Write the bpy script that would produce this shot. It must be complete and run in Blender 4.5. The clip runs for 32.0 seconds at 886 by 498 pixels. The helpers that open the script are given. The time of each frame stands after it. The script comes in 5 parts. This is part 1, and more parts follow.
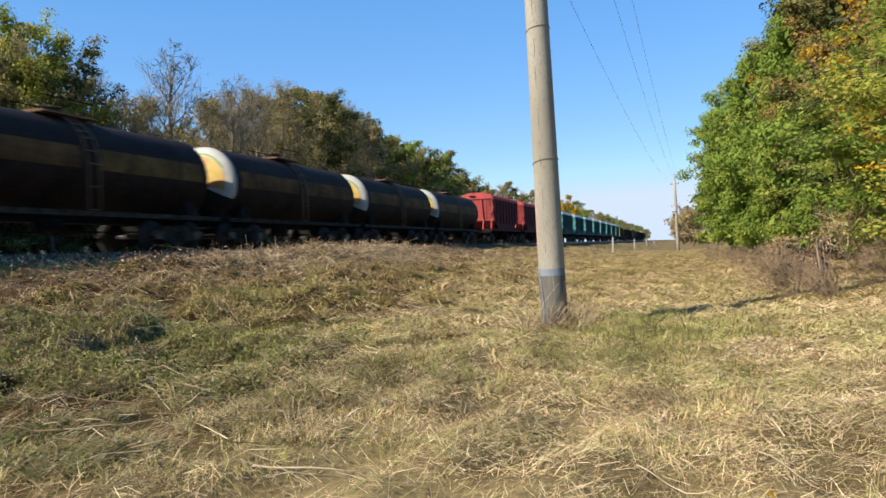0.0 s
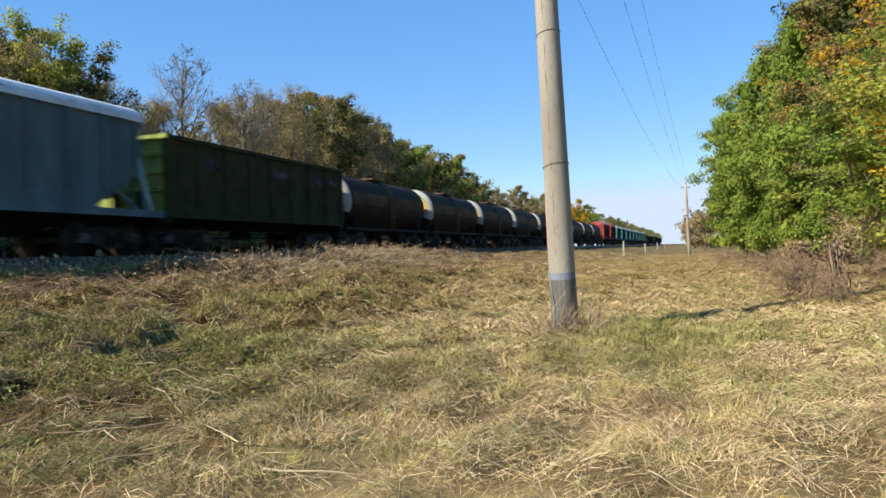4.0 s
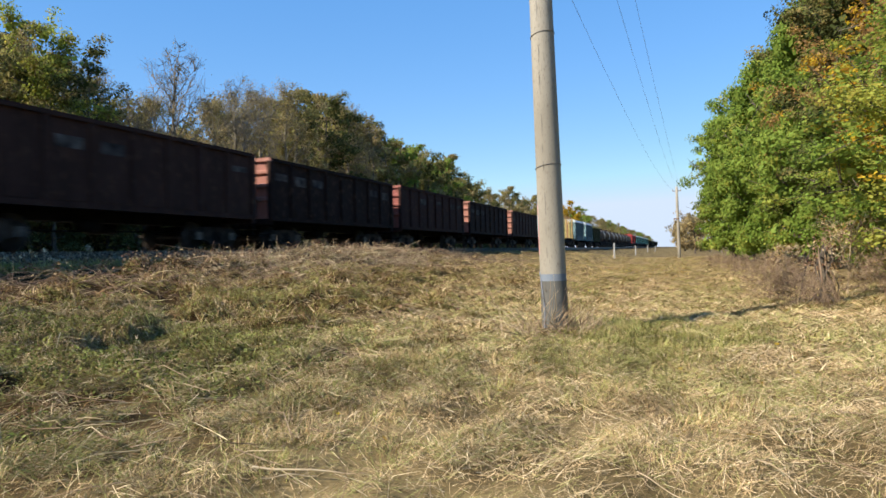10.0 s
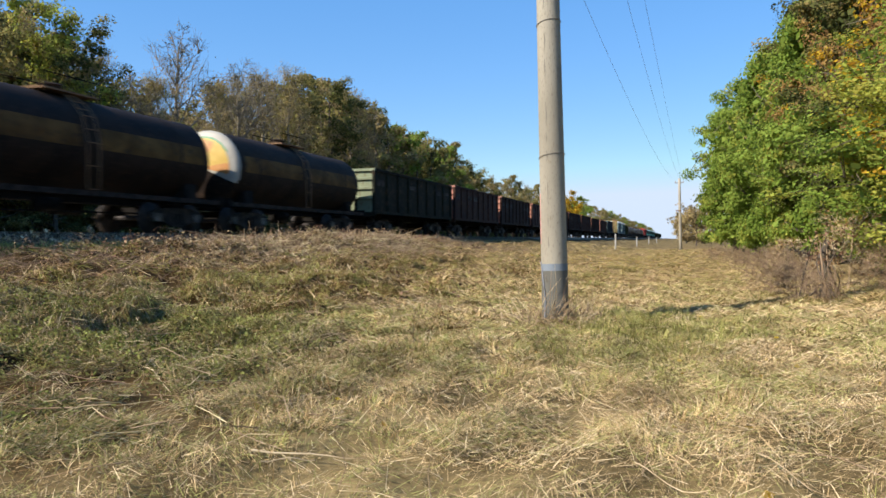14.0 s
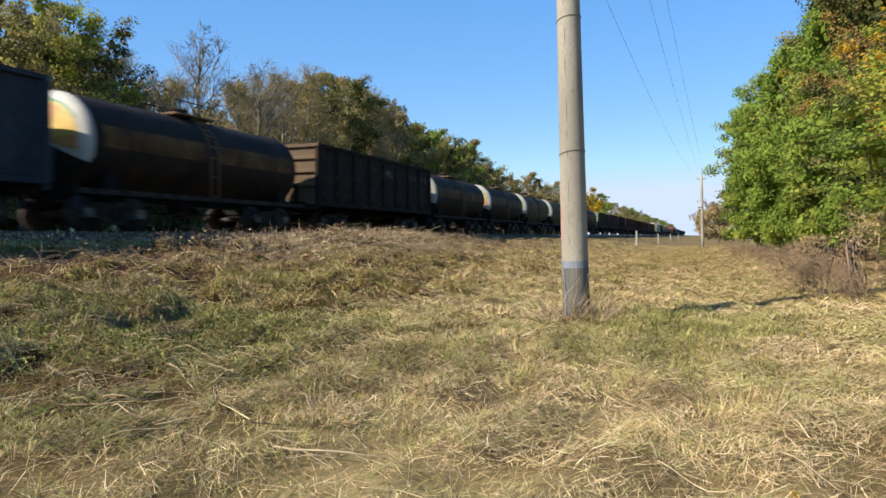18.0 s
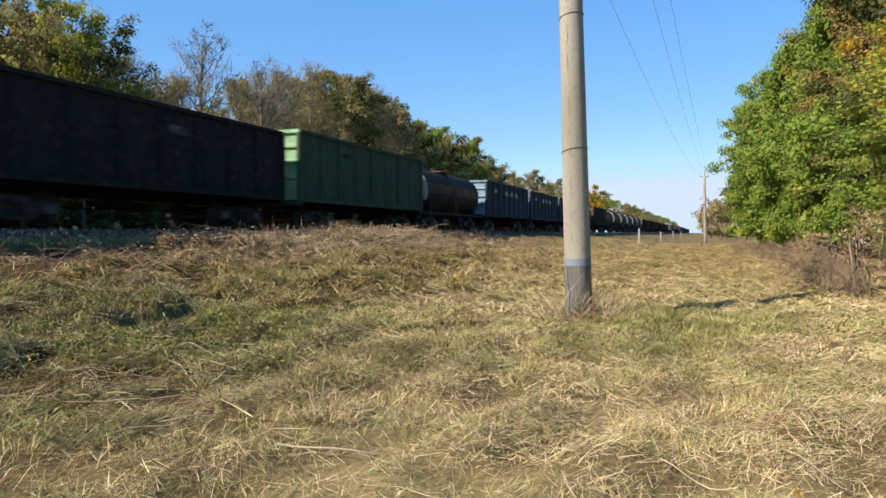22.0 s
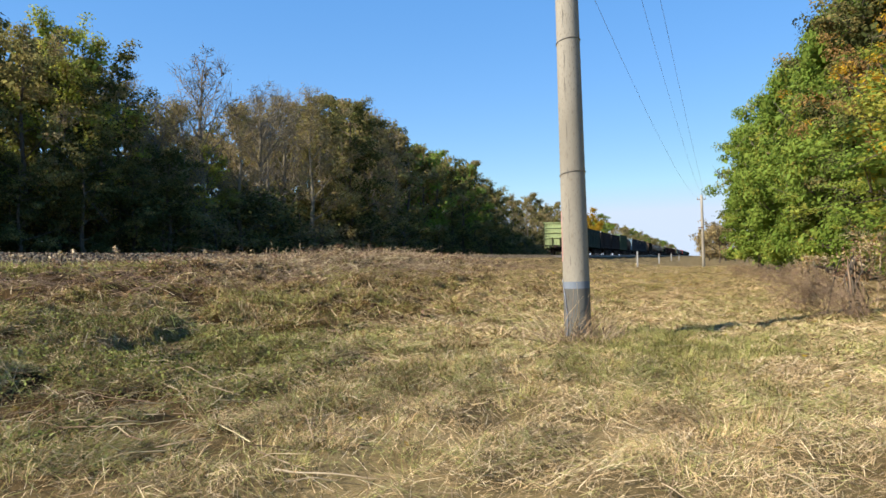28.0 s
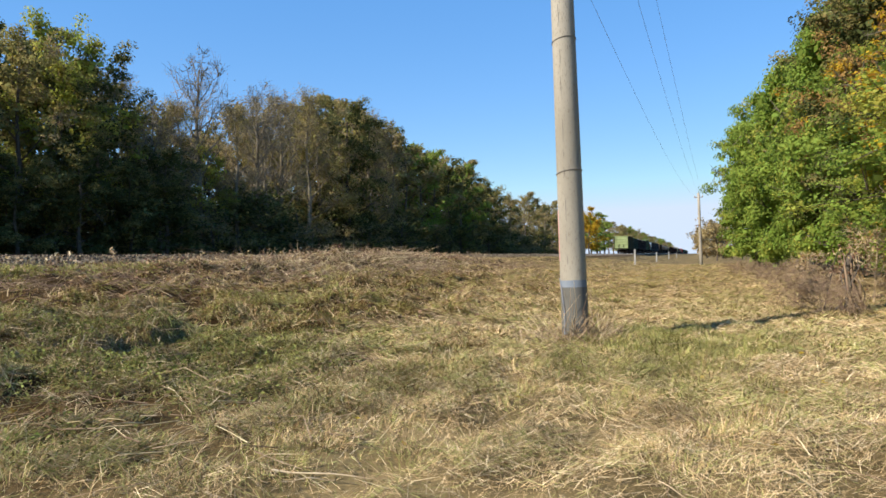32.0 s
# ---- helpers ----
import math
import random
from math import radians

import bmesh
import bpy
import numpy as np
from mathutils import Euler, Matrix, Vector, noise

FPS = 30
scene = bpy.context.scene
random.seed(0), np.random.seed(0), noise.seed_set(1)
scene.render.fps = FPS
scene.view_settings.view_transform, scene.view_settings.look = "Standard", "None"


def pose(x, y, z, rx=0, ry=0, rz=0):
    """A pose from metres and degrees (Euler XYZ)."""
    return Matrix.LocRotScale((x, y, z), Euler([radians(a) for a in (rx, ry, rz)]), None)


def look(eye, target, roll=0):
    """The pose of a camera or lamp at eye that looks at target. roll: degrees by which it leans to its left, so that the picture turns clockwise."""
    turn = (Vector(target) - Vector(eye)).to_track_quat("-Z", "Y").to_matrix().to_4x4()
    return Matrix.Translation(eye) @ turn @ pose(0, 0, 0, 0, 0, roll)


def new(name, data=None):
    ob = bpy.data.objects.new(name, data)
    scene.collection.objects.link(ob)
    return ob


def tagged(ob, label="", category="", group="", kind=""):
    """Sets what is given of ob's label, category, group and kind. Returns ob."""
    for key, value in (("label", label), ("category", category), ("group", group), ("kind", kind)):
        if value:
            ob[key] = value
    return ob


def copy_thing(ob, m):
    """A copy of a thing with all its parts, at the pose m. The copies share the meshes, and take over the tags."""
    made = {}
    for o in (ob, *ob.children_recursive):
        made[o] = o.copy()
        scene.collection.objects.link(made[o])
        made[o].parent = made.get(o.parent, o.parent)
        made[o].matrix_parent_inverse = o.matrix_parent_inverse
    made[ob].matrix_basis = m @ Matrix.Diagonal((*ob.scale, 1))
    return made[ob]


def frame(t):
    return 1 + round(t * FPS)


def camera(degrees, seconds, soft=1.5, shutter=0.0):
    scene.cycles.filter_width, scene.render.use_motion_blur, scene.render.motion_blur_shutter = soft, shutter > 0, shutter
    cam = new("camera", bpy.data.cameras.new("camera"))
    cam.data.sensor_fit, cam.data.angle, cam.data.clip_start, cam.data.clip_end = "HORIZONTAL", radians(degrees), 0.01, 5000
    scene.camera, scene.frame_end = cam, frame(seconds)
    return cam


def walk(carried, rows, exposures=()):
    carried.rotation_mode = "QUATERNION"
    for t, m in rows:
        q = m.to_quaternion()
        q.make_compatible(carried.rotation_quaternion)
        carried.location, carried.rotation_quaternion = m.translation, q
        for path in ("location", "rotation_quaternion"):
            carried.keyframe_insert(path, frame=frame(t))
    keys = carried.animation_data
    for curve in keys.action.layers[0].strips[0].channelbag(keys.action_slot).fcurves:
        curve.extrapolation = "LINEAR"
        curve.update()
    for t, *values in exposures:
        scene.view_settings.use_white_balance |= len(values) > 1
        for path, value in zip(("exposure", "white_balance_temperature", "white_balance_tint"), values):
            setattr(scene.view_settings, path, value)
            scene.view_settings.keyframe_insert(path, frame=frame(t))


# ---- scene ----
# One still standpoint beside a railway; the track runs along +y, metres, z up.
EYE_Z = 1.10
RAIL_X, RAIL_Z = -16.4, 1.35
SPEED = 19.25


def view(yaw, pitch, roll, dx=0.0):
    y, p = radians(yaw), radians(pitch)
    eye = Vector((dx, 0.0, EYE_Z))
    ahead = Vector((-math.sin(y) * math.cos(p), math.cos(y) * math.cos(p), math.sin(p)))
    return look(eye, eye + ahead * 10, -roll)


cam = camera(64.3, 32.0, soft=1.6, shutter=0.4)
walk(cam, [
    (0.0, view(18.374, -0.059, 2.135, 0.015)),
    (0.5, view(18.544, 0.006, 2.203, 0.015)),
    (1.0, view(19.007, 0.110, 2.372, 0.015)),
    (1.5, view(19.250, 0.116, 2.317, 0.015)),
    (2.0, view(19.395, 0.150, 2.421, 0.015)),
    (2.5, view(19.422, 0.204, 2.514, 0.015)),
    (3.0, view(19.364, 0.272, 2.291, 0.015)),
    (3.5, view(19.252, 0.295, 2.154, 0.014)),
    (5.5, view(19.047, 0.255, 2.037, 0.010)),
    (6.0, view(19.014, 0.224, 2.084, 0.011)),
    (6.5, view(18.982, 0.236, 2.045, 0.011)),
    (7.0, view(18.968, 0.253, 1.950, 0.010)),
    (7.5, view(18.932, 0.336, 1.765, 0.009)),
    (8.0, view(18.846, 0.381, 1.581, 0.007)),
    (8.5, view(18.774, 0.354, 1.477, 0.007)),
    (9.0, view(18.609, 0.314, 1.292, 0.008)),
    (9.5, view(18.465, 0.281, 1.246, 0.007)),
    (10.0, view(18.452, 0.244, 1.323, 0.006)),
    (10.5, view(18.550, 0.164, 1.255, 0.005)),
    (11.0, view(18.588, 0.113, 0.719, 0.003)),
    (11.5, view(18.561, 0.044, 0.537, 0.002)),
    (12.0, view(18.593, -0.088, 0.480, 0.001)),
    (12.5, view(18.587, -0.205, 0.325, 0.000)),
    (13.0, view(18.576, -0.383, 0.236, -0.000)),
    (13.5, view(18.556, -0.648, 0.210, -0.001)),
    (14.0, view(18.548, -0.756, 0.267, -0.001)),
    (14.5, view(18.623, -0.900, 0.073, -0.002)),
    (16.5, view(19.758, -1.178, 0.327, -0.006)),
    (17.0, view(19.901, -1.099, 0.329, -0.006)),
    (17.5, view(20.015, -1.029, 0.416, -0.006)),
    (18.0, view(20.151, -0.935, 0.460, -0.007)),
    (18.5, view(20.279, -0.923, 0.545, -0.007)),
    (19.0, view(20.398, -0.904, 0.489, -0.008)),
    (19.5, view(20.472, -0.911, 0.297, -0.009)),
    (20.0, view(20.528, -0.959, 0.054, -0.011)),
    (20.5, view(20.572, -1.019, 0.180, -0.011)),
    (21.0, view(20.542, -1.076, 0.199, -0.011)),
    (21.5, view(20.445, -1.146, 0.304, -0.010)),
    (22.0, view(20.345, -1.127, 0.473, -0.008)),
    (22.5, view(20.295, -1.075, 0.569, -0.007)),
    (23.0, view(20.295, -1.007, 0.568, -0.007)),
    (23.5, view(20.235, -0.978, 0.540, -0.007)),
    (24.0, view(20.229, -0.988, 0.452, -0.007)),
    (24.5, view(20.276, -1.020, 0.452, -0.007)),
    (25.0, view(20.299, -0.950, 0.250, -0.007)),
    (25.5, view(20.295, -0.516, 0.201, -0.008)),
    (27.5, view(20.248, 0.702, 0.221, -0.011)),
    (28.0, view(20.199, 0.747, 0.580, -0.010)),
    (28.5, view(20.133, 0.811, 0.763, -0.009)),
    (29.0, view(20.089, 0.786, 0.852, -0.008)),
    (29.5, view(20.086, 0.753, 0.650, -0.007)),
    (30.0, view(20.046, 0.773, 0.535, -0.006)),
    (30.5, view(19.970, 0.786, 0.587, -0.005)),
    (31.0, view(19.937, 0.748, 0.703, -0.004)),
    (31.5, view(19.879, 0.723, 0.777, -0.002)),
    (32.0, view(20.016, 0.702, 0.935, -0.001)),
], exposures=((0.0, 0.85, 6750, 13), (32.0, 0.85, 6750, 13)))

# ---- light ----
SUN_AZ, SUN_EL = radians(-139), radians(36)
world = bpy.data.worlds.new("sky")
scene.world = world
world.use_nodes = True
_n = world.node_tree.nodes
_sky = _n.new("ShaderNodeTexSky")
_sky.sky_type = "NISHITA"
_sky.sun_disc = False
_sky.sun_elevation = SUN_EL
_sky.sun_rotation = SUN_AZ
_sky.altitude = 100
_sky.air_density = 0.8
_sky.dust_density = 0.0
_sky.ozone_density = 3.0
_soft = _n.new("ShaderNodeGamma")
_soft.inputs[1].default_value = 0.41
_hue = _n.new("ShaderNodeHueSaturation")
_hue.inputs["Saturation"].default_value = 2.1
_hue.inputs["Hue"].default_value = 0.508
_air = _n.new("ShaderNodeMix")
_air.data_type, _air.blend_type = "RGBA", "MULTIPLY"
_air.inputs[0].default_value = 1.0
_air.inputs[7].default_value = (0.87, 0.945, 1.0, 1)
_w = world.node_tree.links
_w.new(_sky.outputs[0], _soft.inputs[0])
_w.new(_soft.outputs[0], _hue.inputs["Color"])
_w.new(_hue.outputs[0], _air.inputs[6])
_cap = _n.new("ShaderNodeMix")
_cap.data_type, _cap.blend_type = "RGBA", "DARKEN"
_cap.inputs[0].default_value = 1.0
_cap.inputs[7].default_value = (1.25, 1.55, 1.95, 1)
_w.new(_air.outputs[2], _cap.inputs[6])
_w.new(_cap.outputs[2], _n["Background"].inputs[0])
_n["Background"].inputs[1].default_value = 0.297
_sun = bpy.data.lights.new("sun", "SUN")
_sun.energy = 5.0
_sun.angle = radians(0.53)
_sun.color = (1.0, 0.93, 0.82)
_to_sun = Vector((math.sin(SUN_AZ) * math.cos(SUN_EL), math.cos(SUN_AZ) * math.cos(SUN_EL), math.sin(SUN_EL)))
new("sun", _sun).matrix_world = look(_to_sun * 200, (0, 0, 0))


# ---- materials ----
def mat(name, c1, c2=None, rough=0.7, metal=0.0, scale=4.0, bump=0.0, bump_scale=40.0, c3=None, rand="object", amount=0.15, spec=0.5, stretch=(1, 1, 1), leaf=0.0):
    """Two or three colours mixed by coarse and fine noise, shifted piece by piece; bump; gloss."""
    m = bpy.data.materials.new(name)
    m.use_nodes = True
    nt = m.node_tree
    N, L = nt.nodes, nt.links
    b = N["Principled BSDF"]
    b.inputs["Roughness"].default_value = rough
    b.inputs["Metallic"].default_value = metal
    b.inputs["Specular IOR Level"].default_value = spec
    c2 = c2 or c1
    co = N.new("ShaderNodeTexCoord")
    mp = N.new("ShaderNodeMapping")
    mp.inputs["Scale"].default_value = stretch
    L.new(co.outputs["Object"], mp.inputs["Vector"])
    n1 = N.new("ShaderNodeTexNoise")
    n1.inputs["Scale"].default_value = scale
    n1.inputs["Detail"].default_value = 6
    L.new(mp.outputs[0], n1.inputs["Vector"])
    r = N.new("ShaderNodeValToRGB")
    r.color_ramp.elements[0].position, r.color_ramp.elements[1].position = 0.35, 0.68
    r.color_ramp.elements[0].color, r.color_ramp.elements[1].color = (*c1, 1), (*c2, 1)
    L.new(n1.outputs["Fac"], r.inputs[0])
    col = r.outputs[0]
    n2 = N.new("ShaderNodeTexNoise")
    n2.inputs["Scale"].default_value = bump_scale
    n2.inputs["Detail"].default_value = 4
    L.new(mp.outputs[0], n2.inputs["Vector"])
    if c3:
        r3 = N.new("ShaderNodeMapRange")
        r3.inputs[1].default_value, r3.inputs[2].default_value = 0.56, 0.68
        L.new(n2.outputs["Fac"], r3.inputs[0])
        mx = N.new("ShaderNodeMix")
        mx.data_type = "RGBA"
        mx.inputs[7].default_value = (*c3, 1)
        L.new(r3.outputs[0], mx.inputs[0])
        L.new(col, mx.inputs[6])
        col = mx.outputs[2]
    hsv = N.new("ShaderNodeHueSaturation")
    L.new(col, hsv.inputs["Color"])
    if rand == "island":
        src = N.new("ShaderNodeNewGeometry").outputs["Random Per Island"]
    else:
        src = N.new("ShaderNodeObjectInfo").outputs["Random"]
    v = N.new("ShaderNodeMapRange")
    v.inputs[3].default_value, v.inputs[4].default_value = 1 - amount, 1 + amount
    L.new(src, v.inputs[0])
    L.new(v.outputs[0], hsv.inputs["Value"])
    h = N.new("ShaderNodeMapRange")
    h.inputs[3].default_value, h.inputs[4].default_value = 0.5 - amount * 0.06, 0.5 + amount * 0.06
    L.new(src, h.inputs[0])
    L.new(h.outputs[0], hsv.inputs["Hue"])
    L.new(hsv.outputs[0], b.inputs["Base Color"])
    if bump:
        bp = N.new("ShaderNodeBump")
        bp.inputs["Strength"].default_value = bump
        bp.inputs["Distance"].default_value = 0.02
        L.new(n2.outputs["Fac"], bp.inputs["Height"])
        L.new(bp.outputs[0], b.inputs["Normal"])
    if leaf:
        tr = N.new("ShaderNodeBsdfTranslucent")
        L.new(hsv.outputs[0], tr.inputs["Color"])
        ms = N.new("ShaderNodeMixShader")
        ms.inputs[0].default_value = leaf
        out = N["Material Output"]
        L.new(b.outputs[0], ms.inputs[1])
        L.new(tr.outputs[0], ms.inputs[2])
        L.new(ms.outputs[0], out.inputs["Surface"])
    return m


def blade_mat(name, dry, pale, green, green_low, green_high, seed):
    """Grass blades: each one a straw or green tone; patches of ground hold more green than others."""
    m = bpy.data.materials.new(name)
    m.use_nodes = True
    nt = m.node_tree
    N, L = nt.nodes, nt.links
    b = N["Principled BSDF"]
    b.inputs["Roughness"].default_value = 0.85
    b.inputs["Specular IOR Level"].default_value = 0.06
    geo = N.new("ShaderNodeNewGeometry")
    co = N.new("ShaderNodeTexCoord")
    n1 = N.new("ShaderNodeTexNoise")
    n1.noise_dimensions = "4D"
    n1.inputs["W"].default_value = seed
    n1.inputs["Scale"].default_value = 0.55
    n1.inputs["Detail"].default_value = 3
    L.new(co.outputs["Object"], n1.inputs["Vector"])
    straw = N.new("ShaderNodeValToRGB")
    e = straw.color_ramp.elements
    e[0].color, e[1].color = (*[0.28 * v for v in dry], 1), (*pale, 1)
    e.new(0.35).color = (*[0.85 * v for v in dry], 1)
    e.new(0.72).color = (*[1.35 * v for v in dry], 1)
    L.new(geo.outputs["Random Per Island"], straw.inputs[0])
    # share of green blades by patch
    patch = N.new("ShaderNodeMapRange")
    patch.inputs[1].default_value, patch.inputs[2].default_value = 0.40, 0.62
    patch.inputs[3].default_value, patch.inputs[4].default_value = green_low, green_high
    L.new(n1.outputs["Fac"], patch.inputs[0])
    pick = N.new("ShaderNodeMath")
    pick.operation = "MULTIPLY"
    pick.inputs[1].default_value = 7.31
    L.new(geo.outputs["Random Per Island"], pick.inputs[0])
    fr = N.new("ShaderNodeMath")
    fr.operation = "FRACT"
    L.new(pick.outputs[0], fr.inputs[0])
    less = N.new("ShaderNodeMath")
    less.operation = "LESS_THAN"
    L.new(fr.outputs[0], less.inputs[0])
    L.new(patch.outputs[0], less.inputs[1])
    mx = N.new("ShaderNodeMix")
    mx.data_type = "RGBA"
    mx.inputs[7].default_value = (*green, 1)
    L.new(less.outputs[0], mx.inputs[0])
    L.new(straw.outputs[0], mx.inputs[6])
    # damp, trodden and bleached patches
    n2 = N.new("ShaderNodeTexNoise")
    n2.inputs["Scale"].default_value = 1.7
    n2.inputs["Detail"].default_value = 5
    n2.inputs["Roughness"].default_value = 0.65
    L.new(co.outputs["Object"], n2.inputs["Vector"])
    val = N.new("ShaderNodeMapRange")
    val.inputs[1].default_value, val.inputs[2].default_value = 0.36, 0.64
    val.inputs[3].default_value, val.inputs[4].default_value = 0.64, 1.25
    L.new(n2.outputs["Fac"], val.inputs[0])
    age = N.new("ShaderNodeHueSaturation")
    L.new(val.outputs[0], age.inputs["Value"])
    L.new(mx.outputs[2], age.inputs["Color"])
    L.new(age.outputs[0], b.inputs["Base Color"])
    tr = N.new("ShaderNodeBsdfTranslucent")
    L.new(age.outputs[0], tr.inputs["Color"])
    ms = N.new("ShaderNodeMixShader")
    ms.inputs[0].default_value = 0.10
    L.new(b.outputs[0], ms.inputs[1])
    L.new(tr.outputs[0], ms.inputs[2])
    L.new(ms.outputs[0], N["Material Output"].inputs["Surface"])
    return m


def turf_mat(name):
    """Pale straw thatch on the path, dark soil and leaf mould on the bank, with a ragged border."""
    m = mat(name, (0.085, 0.06, 0.026), (0.26, 0.195, 0.09), 0.95, spec=0.03, scale=0.9, bump=0.8, bump_scale=16, c3=(0.10, 0.075, 0.032), amount=0.0)
    nt = m.node_tree
    N, L = nt.nodes, nt.links
    b = N["Principled BSDF"]
    pale = b.inputs["Base Color"].links[0].from_socket
    co = N.new("ShaderNodeTexCoord")
    sep = N.new("ShaderNodeSeparateXYZ")
    L.new(co.outputs["Object"], sep.inputs[0])
    n = N.new("ShaderNodeTexNoise")
    n.inputs["Scale"].default_value = 1.1
    n.inputs["Detail"].default_value = 5
    L.new(co.outputs["Object"], n.inputs["Vector"])
    yy = N.new("ShaderNodeMath")
    yy.operation = "MULTIPLY_ADD"
    yy.inputs[1].default_value = 0.2
    yy.inputs[2].default_value = 2.3
    L.new(sep.outputs["Y"], yy.inputs[0])
    cap = N.new("ShaderNodeMath")
    cap.operation = "MINIMUM"
    cap.inputs[1].default_value = 11.0
    L.new(yy.outputs[0], cap.inputs[0])
    s = N.new("ShaderNodeMath")
    s.operation = "ADD"
    L.new(sep.outputs["X"], s.inputs[0])
    L.new(cap.outputs[0], s.inputs[1])
    w = N.new("ShaderNodeMath")
    w.operation = "MULTIPLY_ADD"
    w.inputs[1].default_value = 2.4
    L.new(n.outputs["Fac"], w.inputs[0])
    L.new(s.outputs[0], w.inputs[2])
    r = N.new("ShaderNodeMapRange")
    r.inputs[1].default_value, r.inputs[2].default_value = 0.3, 2.1
    L.new(w.outputs[0], r.inputs[0])
    mx = N.new("ShaderNodeMix")
    mx.data_type = "RGBA"
    dark = N.new("ShaderNodeValToRGB")
    dark.color_ramp.elements[0].color, dark.color_ramp.elements[1].color = (0.026, 0.016, 0.0065, 1), (0.095, 0.06, 0.025, 1)
    dark.color_ramp.elements[0].position, dark.color_ramp.elements[1].position = 0.36, 0.66
    n2 = N.new("ShaderNodeTexNoise")
    n2.inputs["Scale"].default_value = 3.0
    n2.inputs["Detail"].default_value = 6
    L.new(co.outputs["Object"], n2.inputs["Vector"])
    L.new(n2.outputs["Fac"], dark.inputs[0])
    L.new(r.outputs[0], mx.inputs[0])
    L.new(dark.outputs[0], mx.inputs[6])
    L.new(pale, mx.inputs[7])
    L.new(mx.outputs[2], b.inputs["Base Color"])
    return m


M = {}
M["soil"] = turf_mat("dry_turf")
M["ballast"] = mat("ballast_stone", (0.095, 0.075, 0.05), (0.28, 0.228, 0.16), 0.9, spec=0.1, scale=12, bump=1.0, bump_scale=28, c3=(0.02, 0.017, 0.014), rand="island", amount=0.35)
M["rail"] = mat("rusty_rail_steel", (0.10, 0.05, 0.03), (0.16, 0.09, 0.055), 0.6, 0.5, scale=6, amount=0.05)
M["railtop"] = mat("polished_rail_head", (0.16, 0.14, 0.12), (0.24, 0.21, 0.18), 0.6, 0.6, scale=6, amount=0.02)
M["sleeper"] = mat("weathered_concrete", (0.28, 0.26, 0.23), (0.38, 0.36, 0.32), 0.9, scale=5, bump=0.3, amount=0.12)
M["concrete"] = mat("pole_concrete", (0.235, 0.215, 0.168), (0.35, 0.325, 0.262), 0.92, spec=0.1, scale=2.2, bump=0.25, bump_scale=70, c3=(0.20, 0.175, 0.135), amount=0.0, stretch=(1, 1, 0.25))
M["pole_grey"] = mat("pole_grey_paint", (0.10, 0.098, 0.085), (0.15, 0.146, 0.126), 0.9, spec=0.1, scale=5, bump=0.25, bump_scale=60, amount=0.0, stretch=(1, 1, 0.3))
M["pole_blue"] = mat("pole_blue_paint", (0.15, 0.18, 0.21), (0.19, 0.22, 0.25), 0.9, spec=0.1, scale=6, bump=0.2, amount=0.0)
M["pole_line"] = mat("pole_seam", (0.12, 0.11, 0.09), (0.2, 0.18, 0.15), 0.9, amount=0.0)
M["pole_red"] = mat("faded_red_paint", (0.45, 0.20, 0.17), (0.55, 0.33, 0.28), 0.85, amount=0.0)
M["wire"] = mat("wire_steel", (0.20, 0.22, 0.25), (0.28, 0.30, 0.33), 0.6, 0.2, amount=0.0)
M["bark"] = mat("bark", (0.07, 0.055, 0.04), (0.15, 0.12, 0.09), 0.95, scale=6, bump=0.7, bump_scale=20, stretch=(1, 1, 0.3), amount=0.2)
M["bark_grey"] = mat("grey_bark", (0.12, 0.10, 0.072), (0.23, 0.195, 0.14), 0.95, scale=6, bump=0.6, bump_scale=20, stretch=(1, 1, 0.3), amount=0.2)
M["post_white"] = mat("whitewashed_concrete", (0.24, 0.235, 0.215), (0.34, 0.33, 0.30), 0.85, scale=8, amount=0.08)
M["black"] = mat("grimy_black_steel", (0.006, 0.0055, 0.005), (0.016, 0.014, 0.012), 0.9, 0.0, spec=0.1, scale=3, bump=0.2, amount=0.2)
M["wheel"] = mat("wheel_steel", (0.014, 0.011, 0.009), (0.035, 0.027, 0.022), 0.7, 0.2, scale=5, amount=0.2)
M["frame_light"] = mat("dusty_bogie_steel", (0.012, 0.010, 0.008), (0.06, 0.048, 0.038), 0.9, 0.0, spec=0.15, scale=5, bump=0.2, amount=0.3)
M["tank"] = mat("oily_black_tank", (0.010, 0.0062, 0.0045), (0.026, 0.016, 0.010), 0.75, 0.0, spec=0.15, scale=1.2, bump=0.1, c3=(0.04, 0.022, 0.012), bump_scale=9, amount=0.25)
M["tank_band"] = mat("faded_ochre_stripe", (0.05, 0.024, 0.007), (0.115, 0.06, 0.018), 0.8, spec=0.15, scale=1.6, c3=(0.035, 0.022, 0.013), bump_scale=5, amount=0.2)
M["tank_pale"] = mat("dirty_olive_tank", (0.05, 0.04, 0.018), (0.11, 0.085, 0.04), 0.8, spec=0.15, scale=1.4, c3=(0.04, 0.03, 0.02), bump_scale=6, amount=0.15)
M["white_end"] = mat("white_tank_end", (0.31, 0.295, 0.245), (0.41, 0.395, 0.335), 0.6, scale=1.5, bump=0.05, amount=0.06)
M["logo_yellow"] = mat("yellow_emblem_paint", (0.45, 0.29, 0.045), (0.52, 0.36, 0.08), 0.6, scale=4, amount=0.05)
M["logo_orange"] = mat("orange_emblem_paint", (0.42, 0.17, 0.045), (0.48, 0.23, 0.065), 0.6, scale=4, amount=0.05)
M["logo_green"] = mat("green_emblem_paint", (0.06, 0.21, 0.09), (0.10, 0.27, 0.12), 0.6, scale=4, amount=0.05)
